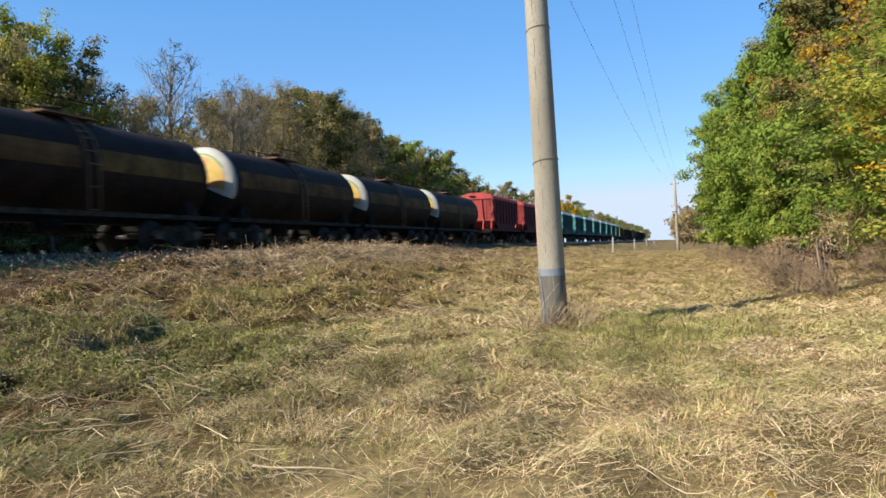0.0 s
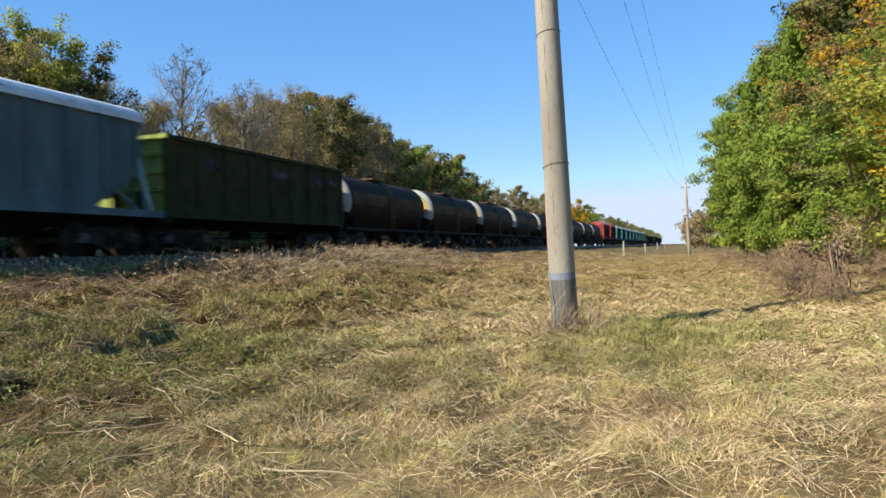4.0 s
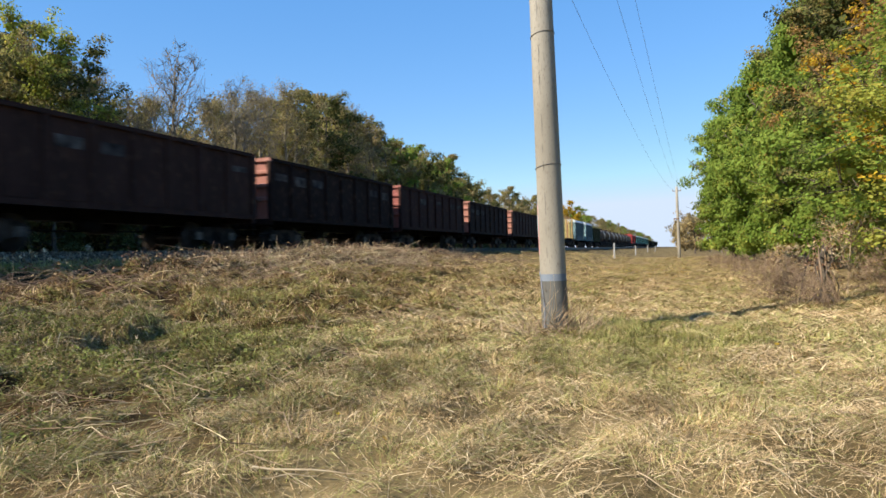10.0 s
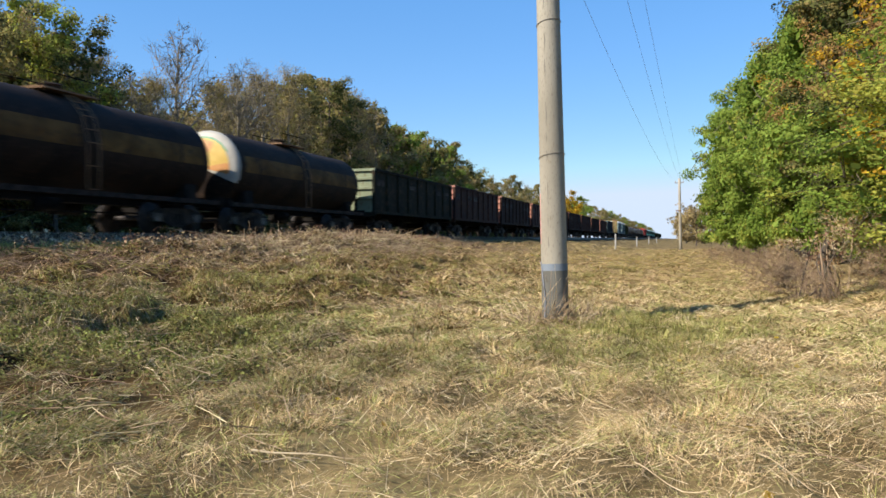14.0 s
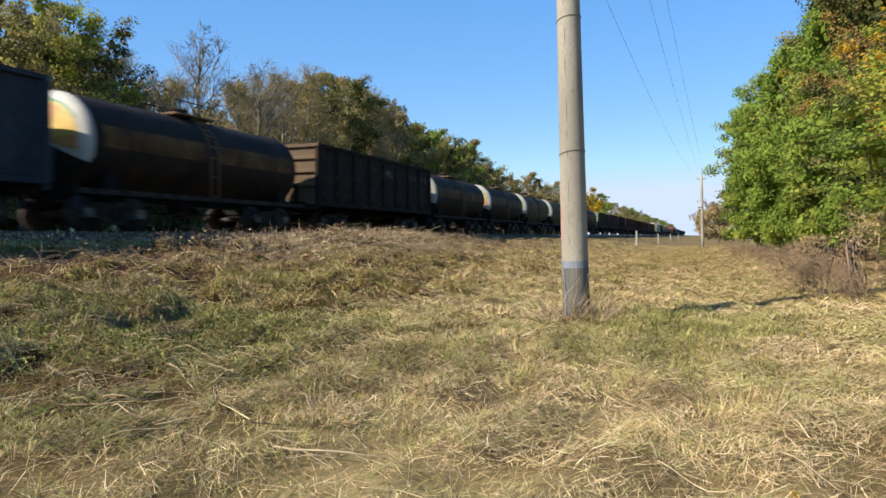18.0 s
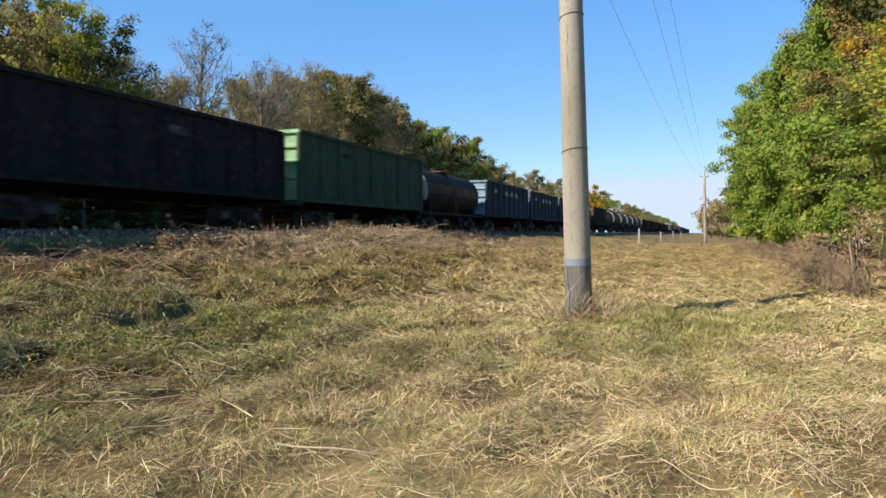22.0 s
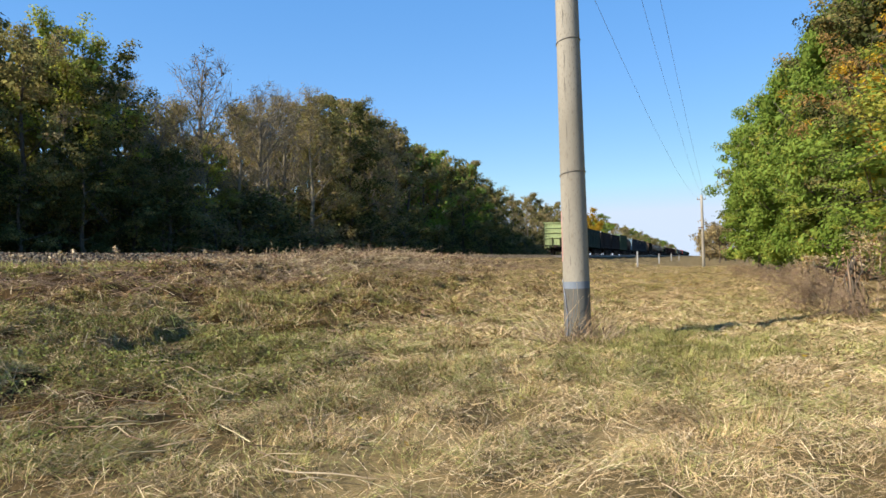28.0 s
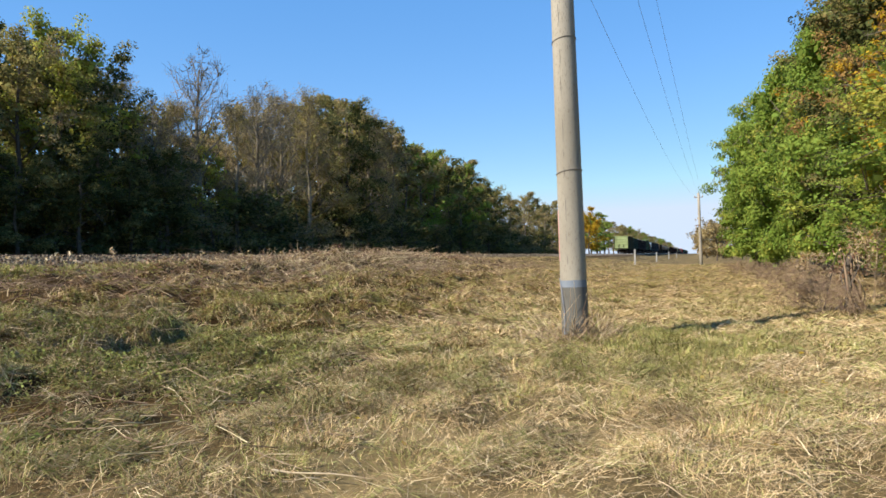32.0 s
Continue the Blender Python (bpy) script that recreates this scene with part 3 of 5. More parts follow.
tufts("bank_tufts", "drooping green and dead grass tussocks on the embankment slope", 9000, 60, (-13.5, -1.5), (2.0, 26), GRASS, 0.11, (0.07, 0.24), (0.002, 0.005), 0.93, 3, lambda x, y: wedge(x, y, 6.5, 1.15) * (1 - 0.8 * path_share(x, y)) * np.clip(0.2 + patchy(x, y) ** 1.3, 0, 1) * (0.15 + 0.85 * swath(x, y)) * np.clip(2.8 * mound(x, y) - 1.35, 0.0, 1) * weedless(x, y), True, -0.5)
tufts("field_grass", "yellowing dry grass along the far path and slope", 50000, 14, (-13.6, 3.2), (12, 75), M["grass_far"], 0.20, (0.06, 0.17), (0.002, 0.0042), 0.96, 4, lambda x, y: (np.degrees(np.arctan2(x, y)) > -47) * np.clip(24.0 / y, 0.05, 1) ** 1.3 * (0.2 + 0.8 * patchy(x, y, 0.35)) * np.clip(0.2 + 1.2 * mound(x, y), 0, 1), False)
tufts("crest_grass", "green grass strip below the ballast edge", 4600, 34, (-13.3, -11.6), (7, 34), M["leaf_olive_grass"], 0.14, (0.05, 0.14), (0.002, 0.0045), 0.85, 8, lambda x, y: np.exp(-((x + 12.75) / 0.5) ** 2) * (0.25 + 0.75 * patchy(x, y * 0.6)) * np.where(y < 17, 1.0, 0.5))
tufts("slope_grass", "olive green grass strip across the slope", 3000, 46, (-10.5, -3.0), (5.5, 20), M["leaf_olive_grass"], 0.13, (0.08, 0.22), (0.002, 0.004), 0.92, 9, lambda x, y: wedge(x, y, 9, 1.0) * np.exp(-((x + 2.4 + 0.40 * y + 0.5 * np.sin(y * 0.8)) / 0.75) ** 2) * np.clip(2.2 * mound(x, y) - 0.7, 0, 1))


tufts("slope_tussocks", "low olive grass tussocks catching the sun on the slope", 900, 60, (-9.0, -1.2), (3.2, 14), M["leaf_olive_grass"], 0.10, (0.06, 0.17), (0.0018, 0.004), 0.92, 10, lambda x, y: wedge(x, y, 8, 1.0) * (1 - 0.75 * path_share(x, y)) * np.clip(3 * mound(x, y) - 1.6, 0, 1) * (0.1 + 0.7 * patchy(x + 1, y, 0.6)))
tufts("dry_tussocks", "dry pale grass tussocks on the slope and path edge", 900, 80, (-10.5, 0.5), (3.0, 18), GRASS, 0.11, (0.08, 0.24), (0.0018, 0.004), 0.93, 12, lambda x, y: wedge(x, y, 10, 1.0) * (1 - 0.7 * path_share(x, y)) * np.clip(3 * mound(x, y) - 1.5, 0, 1) * (0.1 + 0.9 * patchy(x + 4, y + 2, 0.7)))
straw("slope_tangle", "matted grey-green grass and weeds low on the slope", 380000, (-7.5, -0.4), (2.0, 7.5), M["grass_tangle"], (0.06, 0.2), (0.0018, 0.0042), 13, lambda x, y: wedge(x, y, 7.5, 1.0) * (1 - 0.55 * path_share(x, y)) * np.clip(2.6 * mound(x, y) - 1.0, 0.04, 1) * (0.08 + 0.92 * swath(x, y)), 0.94)


def leaf_litter(name, label, count, xr, yr, material, size, seed, density, lift=0.02, category="leaves"):
    """Small leaf quads lying or standing low over the ground."""
    rng = np.random.default_rng(seed)
    x, y = rng.uniform(*xr, count), rng.uniform(*yr, count)
    keep = rng.random(count) < density(x, y)
    x, y = x[keep], y[keep]
    n = len(x)
    c = np.stack([x, y, bank(x, y) + rng.uniform(0.01, lift, n)], -1)
    nrm = rng.normal(size=(n, 3)) * 0.6 + [0, 0, 1]
    nrm /= np.linalg.norm(nrm, axis=1)[:, None]
    a = np.cross(nrm, rng.normal(size=(n, 3)))
    a /= np.linalg.norm(a, axis=1)[:, None]
    b = np.cross(nrm, a)
    s = (size * rng.uniform(0.6, 1.4, n))[:, None]
    V = np.stack([c - a * s, c - b * s * 0.6, c + a * s, c + b * s * 0.6], 1).reshape(-1, 3)
    Q = np.arange(n)[:, None] * 4 + [0, 1, 2, 3]
    return tagged(new(name, array_mesh(name, V, Q, material)), label, category, kind="stuff")


leaf_litter("ground_ivy", "low green leafy weeds on the shaded slope", 170000, (-9.5, -3.0), (2.6, 11), M["ivy"], 0.0155, 61, lambda x, y: np.clip(2.5 * mound(x + 0.2, y) - 1.0, 0.04, 1) * np.exp(-((x + 5.6) / 1.9) ** 2 - ((y - 5.3) / 2.3) ** 2), 0.15, "weeds")
leaf_litter("fallen_leaves", "scattered yellow and brown fallen leaves in the grass", 9000, (-6.5, 3), (2.6, 48), M["leaf_yellow"], 0.03, 62, lambda x, y: 0.10 * np.clip(8 / y, 0, 1) + 0.9 * np.exp(-((y - 34) / 10.0) ** 2) * (x < 0.5))
leaf_litter("dead_leaves", "curled brown dead leaves on the slope", 60000, (-13, -3), (3, 34), M["curled_leaf"], 0.036, 63, lambda x, y: 0.03 * (y > 9) + 0.97 * np.exp(-((x + 11.5) / 1.0) ** 2) * np.clip((y - 8) / 6, 0.1, 1) * np.clip(2 * mound(x, y) - 0.6, 0, 1), 0.32)


def stems(name, label, count, place, material, length, radius, rise, seed, category="brush", heads=0.0):
    """Thin dead stalks: three-sided bent rods, some with ragged heads."""
    rng = np.random.default_rng(seed)
    x, y = place(rng, count)
    n = len(x)
    az = rng.uniform(0, 2 * np.pi, n)
    ln = rng.uniform(*length, n)
    up = np.clip(rng.normal(rise, 0.05 + 0.5 * min(rise, 1 - rise), n), 0.0, 0.99)
    d = np.stack([np.cos(az) * np.sqrt(1 - up ** 2), np.sin(az) * np.sqrt(1 - up ** 2), up], -1)
    b0 = np.stack([x, y, bank(x, y) + rng.uniform(-0.02, 0.12, n) * (1 - rise)], -1)
    mid = b0 + d * (ln * 0.55)[:, None] + rng.normal(0, 0.05, (n, 3)) * ln[:, None]
    tip = b0 + d * ln[:, None] + rng.normal(0, 0.07, (n, 3)) * ln[:, None] - np.array([0, 0, 1.0]) * (0.08 * ln * (1 - up))[:, None]
    for q in (mid, tip):
        q[:, 2] = np.maximum(q[:, 2], bank(q[:, 0], q[:, 1]) + 0.01)
    a = np.cross(d, [0.3, 0.2, 0.9]); a /= np.linalg.norm(a, axis=1)[:, None]
    b = np.cross(d, a)
    r = rng.uniform(*radius, n)[:, None]
    rings = []
    for q, s in ((b0, 1.0), (mid, 0.75), (tip, 0.3)):
        for w in (0, 2.094, 4.189):
            rings.append(q + (a * math.cos(w) + b * math.sin(w)) * r * s)
    V = np.stack(rings, 1).reshape(-1, 3)
    o = np.arange(n)[:, None] * 9
    Q = np.concatenate([o + [i + k, i + (k + 1) % 3, i + 3 + (k + 1) % 3, i + 3 + k] for i in (0, 3) for k in range(3)], 1).reshape(-1, 4)
    if heads:
        pick = np.nonzero(rng.random(n) < heads)[0]
        c = np.repeat(tip[pick], 9, 0) + rng.normal(0, 0.025, (len(pick) * 9, 3))
        u = rng.normal(size=c.shape) * 0.018
        v = rng.normal(size=c.shape) * 0.018
        V2 = np.stack([c - u, c - v, c + u, c + v], 1).reshape(-1, 3)
        Q = np.concatenate([Q, len(V) + np.arange(len(c))[:, None] * 4 + [0, 1, 2, 3]])
        V = np.concatenate([V, V2])
    return tagged(new(name, array_mesh(name, V, Q, material)), label, category, kind="stuff")


def in_pile(rng, n):
    y = rng.uniform(14, 29, n)
    return -(10.8 + rng.normal(0, 0.75, n) + 0.25 * np.sin(y)), y


def along_bank(rng, n):
    return -rng.uniform(8.0, 12.8, n), rng.uniform(6, 40, n)


def by_pole(rng, n):
    return -1.5 + rng.normal(0, 0.30, n), 9.1 + rng.normal(0, 0.28, n)


def over_path(rng, n):
    return rng.uniform(-6, 3, n), 2.6 + 9 * rng.random(n) ** 1.6


def over_slope(rng, n):
    y = 3.0 + 15 * rng.random(n) ** 1.3
    return -(1.6 + 0.15 * y + rng.uniform(0, 6.5, n)), y


def on_crest(rng, n):
    return -rng.uniform(12.2, 13.6, n), rng.uniform(8, 45, n)


stems("brush_pile", "heap of dead grey-brown weed stalks on the slope", 2600, in_pile, M["dead_stem"], (0.15, 0.55), (0.006, 0.012), 0.42, 71)
stems("brush_sticks", "thicker pale sticks tangled in the brush heap", 400, in_pile, M["dead_stem"], (0.3, 1.1), (0.008, 0.014), 0.14, 78)
stems("cut_branches", "long pale cut branches lying on the brush heap", 75, in_pile, M["dead_stem"], (1.0, 2.2), (0.012, 0.022), 0.03, 72)
stems("slope_stalks", "dry weed stalks lying on the embankment slope", 3600, along_bank, M["grey_twig"], (0.25, 0.9), (0.003, 0.008), 0.25, 73)
stems("crest_weeds", "short dead weeds with ragged heads along the ballast edge", 300, on_crest, M["dead_stem"], (0.10, 0.42), (0.003, 0.007), 0.93, 74, "weeds", 0.8)
stems("pole_weeds", "tall dry stalks round the pole's foot", 220, by_pole, M["dead_stem"], (0.2, 0.75), (0.0035, 0.007), 0.5, 75, "weeds")
stems("path_stalks", "loose pale stalks lying in the mown grass", 260, over_path, M["dead_stem"], (0.15, 0.5), (0.0015, 0.0032), 0.10, 76)
stems("pale_stalks", "long pale dead stalks lying criss-cross on the slope", 1300, over_slope, M["dead_stem"], (0.15, 0.55), (0.0022, 0.0048), 0.10, 79)
stems("standing_stalks", "thin upright dry stalks in the mown grass", 150, over_path, M["grey_twig"], (0.12, 0.35), (0.0015, 0.003), 0.85, 77, "weeds")


def lying_stalk(x0, y0, x1, y1, r):
    g = Geo()
    n = 6
    pts = []
    for i in range(n + 1):
        f = i / n
        x, y = x0 + (x1 - x0) * f, y0 + (y1 - y0) * f
        pts.append((x, y, float(bank(x, y)) + 0.05 + 0.012 * math.sin(f * 7 + x0)))
    g.tube(pts, [r * (1 - 0.5 * i / n) for i in range(n + 1)], 7)
    tagged(new("dry_stalk", g.mesh("dry_stalk", M["dead_stem"])), "long pale dry stalk lying in the grass", "stalk", "stalks in the grass")


for _s in ((-2.05, 3.05, -1.52, 3.28, 0.006), (-1.95, 2.98, -1.75, 3.16, 0.004), (0.35, 3.7, 0.62, 3.2, 0.003), (-0.2, 3.4, 0.12, 3.05, 0.003)):
    lying_stalk(*_s)


# ---- track ----
def build_track():
    ballast = Geo()
    ballast.prism([(-2.75, -0.40), (0, -0.45), (2.95, -0.32), (2.05, -0.07), (1.35, -0.10), (1.12, -0.19), (-1.85, -0.19)], -120, 1200, "y")
    tb = new("ballast_bed", ballast.mesh("ballast_bed", M["ballast"]))
    tb.location = (RAIL_X, 0, RAIL_Z)
    tagged(tb, "grey crushed-stone ballast bed under the rails", "ballast", kind="structure")
    rng = np.random.default_rng(11)
    n = 15000
    side = np.where(rng.random(n) < 0.97, 1, -1)
    u = rng.uniform(1.3, 2.95, n)
    x = side * u
    y = 6 + 64 * rng.random(n) ** 1.5
    z = np.interp(u, [1.3, 2.05, 2.95], [-0.10, -0.07, -0.32]) + rng.uniform(-0.01, 0.02, n)
    r = rng.uniform(0.025, 0.06, n)
    c = np.stack([x, y, z], -1)
    a = rng.normal(size=(n, 3)); a /= np.linalg.norm(a, axis=1)[:, None]
    b = np.cross(a, rng.normal(size=(n, 3))); b /= np.linalg.norm(b, axis=1)[:, None]
    d = np.cross(a, b)
    k = lambda q, s: c + q * (r * rng.uniform(0.7, 1.25, n) * s)[:, None]
    V = np.stack([k(a, 1), k(b, 1), k(a, -1), k(b, -1), k(d, 0.8) + b * (r * 0.3)[:, None], k(d, 0.8) - b * (r * 0.3)[:, None], k(d, -0.8), k(d, -0.8)], 1).reshape(-1, 3)
    o = np.arange(n)[:, None] * 8
    Q = np.concatenate([o + [0, 1, 4, 5], o + [2, 5, 4, 1], o + [2, 3, 5, 4], o + [0, 5, 3, 2], o + [0, 6, 7, 1], o + [2, 1, 7, 6], o + [2, 6, 7, 3], o + [0, 3, 7, 6]], 1).reshape(-1, 4)
    st = new("ballast_stones", array_mesh("ballast_stones", V, Q, M["ballast"]))
    st.location = (RAIL_X, 0, RAIL_Z)
    tagged(st, "loose angular ballast stones on the trackbed shoulder", "ballast", kind="stuff")
    prof = [(-0.075, -0.18), (0.075, -0.18), (0.075, -0.165), (0.012, -0.14), (0.012, -0.045), (0.036, -0.03), (0.036, -0.004), (-0.036, -0.004), (-0.036, -0.03), (-0.012, -0.045), (-0.012, -0.14), (-0.075, -0.165)]
    for s in (-1, 1):
        ra = tagged(new("rail"), "rusty steel rail with a polished head", "rail", "rails of the track", "structure")
        ra.location = (RAIL_X + s * 0.796, 0, RAIL_Z)
        part("rail_web", Geo().prism(prof, -120, 1200, "y"), M["rail"], ra)
        part("rail_head", Geo().box(-0.034, 0.034, -120, 1200, -0.004, 0.0), M["railtop"], ra, "polished running surface")
    sl = tagged(new("sleepers"), "concrete sleepers half sunk in ballast", "sleeper", kind="structure")
    sl.location = (RAIL_X, 0, RAIL_Z)
    me = Geo().prism([(-1.35, -0.30), (1.35, -0.30), (1.32, -0.17), (0.5, -0.185), (-0.5, -0.185), (-1.32, -0.17)], -0.13, 0.13, "y").mesh("sleeper", M["sleeper"])
    for i in range(200):
        part("sleeper", me, None, sl).location = (0, -10 + i * 0.545, 0)


build_track()


# ---- poles, wires, posts ----
def build_near_pole():
    p = thing("utility_pole", "tall round concrete utility pole with grey painted foot and blue band", "utility pole")
    rad = lambda z: 0.176 - 0.0062 * z
    def seg(z0, z1, k=3, extra=0.0):
        zs = [z0 + (z1 - z0) * i / k for i in range(k + 1)]
        return Geo().tube([(0, 0, z) for z in zs], [rad(z) + extra for z in zs], 40, False)
    part("foot", seg(-0.3, 0.60), M["pole_grey"], p, "grey painted pole foot", True)
    part("band", seg(0.60, 0.69, 1, 0.0), M["pole_blue"], p, "pale blue painted band", True)
    part("shaft", seg(0.69, 8.2, 8), M["concrete"], p, "", True)
    for z in (2.10, 3.84, 5.6):
        ring = Geo()
        t = [(math.cos(2 * math.pi * i / 40) * (rad(z) + 0.003), math.sin(2 * math.pi * i / 40) * (rad(z) + 0.003), z + 0.03 * math.cos(2 * math.pi * i / 40 + 0.6)) for i in range(41)]
        ring.tube(t, [0.007] * 41, 6, False)
        part("hoop_seam", ring, M["pole_line"], p, "dark ring seam")
    rng = random.Random(4)
    z = 0.9
    while z < 7.0:
        h = rng.uniform(0.08, 0.32)
        a = radians(-103) + rng.uniform(-0.02, 0.02)
        g = Geo()
        r = rad(z + h / 2) + 0.0008
        g.tube([(math.cos(a) * r, math.sin(a) * r, z), (math.cos(a + 0.015) * r, math.sin(a + 0.015) * r, z + h / 2), (math.cos(a - 0.01) * r, math.sin(a - 0.01) * r, z + h)], [0.002, 0.005, 0.002], 5)
        part("mould_seam", g, M["pole_line"], p, "rough vertical casting seam")
        z += h + rng.uniform(0.02, 0.35)
    g = Geo()
    a0 = radians(-157)
    vs, fs = [], []
    for i in range(7):
        for k in range(4):
            a = a0 + (k - 1.5) * 0.09
            zz = 0.95 + i * 0.11
            r = rad(zz) + 0.0015
            vs.append((math.cos(a) * r, math.sin(a) * r, zz))
    for i in range(6):
        for k in range(3):
            fs.append((i * 4 + k, i * 4 + k + 1, i * 4 + k + 5, i * 4 + k + 4))
    part("paint_mark", g.add(vs, fs), M["pole_red"], p, "faded pinkish paint mark")
    part("ground_wire", Geo().tube([(-0.165, -0.075, 0.72), (-0.13, -0.135, 0.5), (-0.10, -0.16, 0.25), (-0.115, -0.165, 0.0)], [0.006] * 4, 6), M["wire"], p)
    part("crossarm", Geo().box(-0.75, 0.95, -0.07, 0.07, 6.36, 6.46), M["rust_steel"], p, "steel angle crossarm")
    for x in (-0.5, 0.42, 0.78):
        part("insulator", Geo().tube([(x, 0, 6.46), (x, 0, 6.52), (x, 0, 6.54), (x, 0, 6.6), (x, 0, 6.63)], [0.015, 0.015, 0.045, 0.05, 0.02], 10), M["white_end"], p, "white porcelain insulator")
    p.matrix_world = pose(-1.55, 9.27, 0.09, 0, -1.25, 0)
    return p


def build_far_pole():
    p = thing("utility_pole", "distant concrete utility pole with small crossarms at the wood edge", "utility pole")
    zs = [-0.3, 1, 3, 5, 6.7]
    part("shaft", Geo().tube([(0, 0, z) for z in zs], [0.15, 0.145, 0.13, 0.12, 0.11], 16), M["concrete"], p, "", True)
    part("crossarm", Geo().box(-0.4, 0.4, -0.04, 0.04, 6.27, 6.33), M["rust_steel"], p)
    part("bracket", Geo().box(-0.38, 0.12, -0.16, -0.10, 3.62, 3.72), M["rust_steel"], p)
    for x in (-0.35, 0.1, 0.35):
        part("insulator", Geo().tube([(x, 0, 6.34), (x, 0, 6.4), (x, 0, 6.5)], [0.02, 0.045, 0.02], 8), M["white_end"], p)
    p.matrix_world = pose(0.1, 70, 0.05, 0, -1.0, 0)


def build_wires():
    for x0, x1, sag in ((-0.5, -0.35, 0.85), (0.42, 0.1, 0.6), (0.78, 0.35, 0.35)):
        a = Vector((-1.68 + x0, 9.27, 6.68))
        b = Vector((0.0 + x1, 70, 6.50))
        pts = [a.lerp(b, i / 30) - Vector((0, 0, 4 * sag * (i / 30) * (1 - i / 30))) for i in range(31)]
        w = Geo().tube(pts, [0.0042] * 31, 6)
        tagged(new("overhead_wire", w.mesh("overhead_wire", M["wire"])), "thin dark overhead line wire between poles", "wire", "overhead wires")


def build_posts():
    for y, x in ((62, -5.2), (92, -5.1), (134, -5.3), (176, -5.2)):
        p = thing("marker_post", "short whitewashed concrete marker post in dry grass", "marker post", "marker posts beside the line")
        part("shaft", Geo().chamfer_box(-0.07, 0.07, -0.07, 0.07, -0.25, 1.22, 0.015), M["post_white"], p)
        part("cap", Geo().add([(-0.07, -0.07, 1.22), (0.07, -0.07, 1.22), (0.07, 0.07, 1.22), (-0.07, 0.07, 1.22), (0, 0, 1.30)], [(0, 1, 4), (1, 2, 4), (2, 3, 4), (3, 0, 4)]), M["post_white"], p)
        p.location = (x, y, float(bank(x, y)))


build_near_pole()
build_far_pole()
build_wires()
build_posts()


# ---- wagons ----
# Each wagon stands with its rear coupler face at y = 0 and runs towards +y; z = 0 is the rail top.
def bogie(w, y, n=2):
    """Two side frames, wheels and axles of one four-wheel truck."""
    for s in (-1, 1):
        x = s * 1.02
        fr = Geo().prism([(y - 1.25, 0.48), (y - 1.15, 0.66), (y - 0.55, 0.80), (y + 0.55, 0.80), (y + 1.15, 0.66), (y + 1.25, 0.48), (y + 0.95, 0.42), (y + 0.5, 0.30), (y + 0.3, 0.20), (y - 0.3, 0.20), (y - 0.5, 0.30), (y - 0.95, 0.42)], x - 0.07, x + 0.07, "x")
        f = part("side_frame", fr, M["frame_light"], w, "dusty cast bogie side frame")
        g = Geo()
        for k in (-0.16, 0, 0.16):
            g.tube([(s * 1.06, y + k, 0.28), (s * 1.06, y + k, 0.62)], [0.06, 0.06], 8)
        part("spring", g, M["black"], f)
        for k in (-0.925, 0.925):
            part("axle_box", Geo().chamfer_box(s * 1.0 - 0.09, s * 1.0 + 0.12, y + k - 0.17, y + k + 0.17, 0.36, 0.62, 0.04), M["axle_cap"], f, "pale dusty axle box")
    for k in (-0.925, 0.925):
        part("axle", Geo().tube([(-0.95, y + k, 0.475), (0.95, y + k, 0.475)], [0.08, 0.08], 8), M["wheel"], w)
        for s in (-1, 1):
            wh = Geo().tube([(s * 0.73, y + k, 0.475), (s * 0.74, y + k, 0.475), (s * 0.76, y + k, 0.475), (s * 0.87, y + k, 0.475)], [0.50, 0.50, 0.475, 0.47], 16)
            part("wheel", wh, M["wheel"], w, "", True)
    part("bolster", Geo().box(-1.0, 1.0, y - 0.2, y + 0.2, 0.55, 0.85), M["black"], w)


def coupler(w, L):
    for y, d in ((0, 1), (L, -1)):
        g = Geo().box(-0.11, 0.11, min(y, y + 0.65 * d), max(y, y + 0.65 * d), 0.98, 1.16)
        g.prism([(-0.22, 0.93), (0.20, 0.93), (0.24, 1.05), (0.20, 1.22), (-0.22, 1.22)], min(y - 0.05 * d, y + 0.25 * d), max(y - 0.05 * d, y + 0.25 * d), "y")
        part("coupler", g, M["frame_light"], w, "grimy automatic coupler head")
        part("brake_hose", Geo().tube([(0.45, y + 0.55 * d, 0.95), (0.43, y + 0.3 * d, 0.62), (0.38, y + 0.12 * d, 0.6), (0.33, y + 0.04 * d, 0.85)], [0.025] * 4, 6), M["black"], w)


def underframe(w, y0, y1, z=1.1):
    part("centre_sill", Geo().box(-0.28, 0.28, y0, y1, z - 0.25, z + 0.1), M["black"], w)
    m = (y0 + y1) / 2
    part("brake_cylinder", Geo().tube([(0.55, m - 1.1, 0.75), (0.55, m - 0.4, 0.75)], [0.18, 0.18], 14), M["black"], w, "", True)
    part("air_reservoir", Geo().tube([(-0.7, m + 0.4, 0.72), (-0.7, m + 0.5, 0.72), (-0.7, m + 1.5, 0.72), (-0.7, m + 1.6, 0.72)], [0.1, 0.19, 0.19, 0.1], 14), M["black"], w, "", True)
    part("brake_rod", Geo().tube([(0.3, y0 + 2.5, 0.55), (0.3, y1 - 2.5, 0.62)], [0.025, 0.025], 6), M["black"], w)


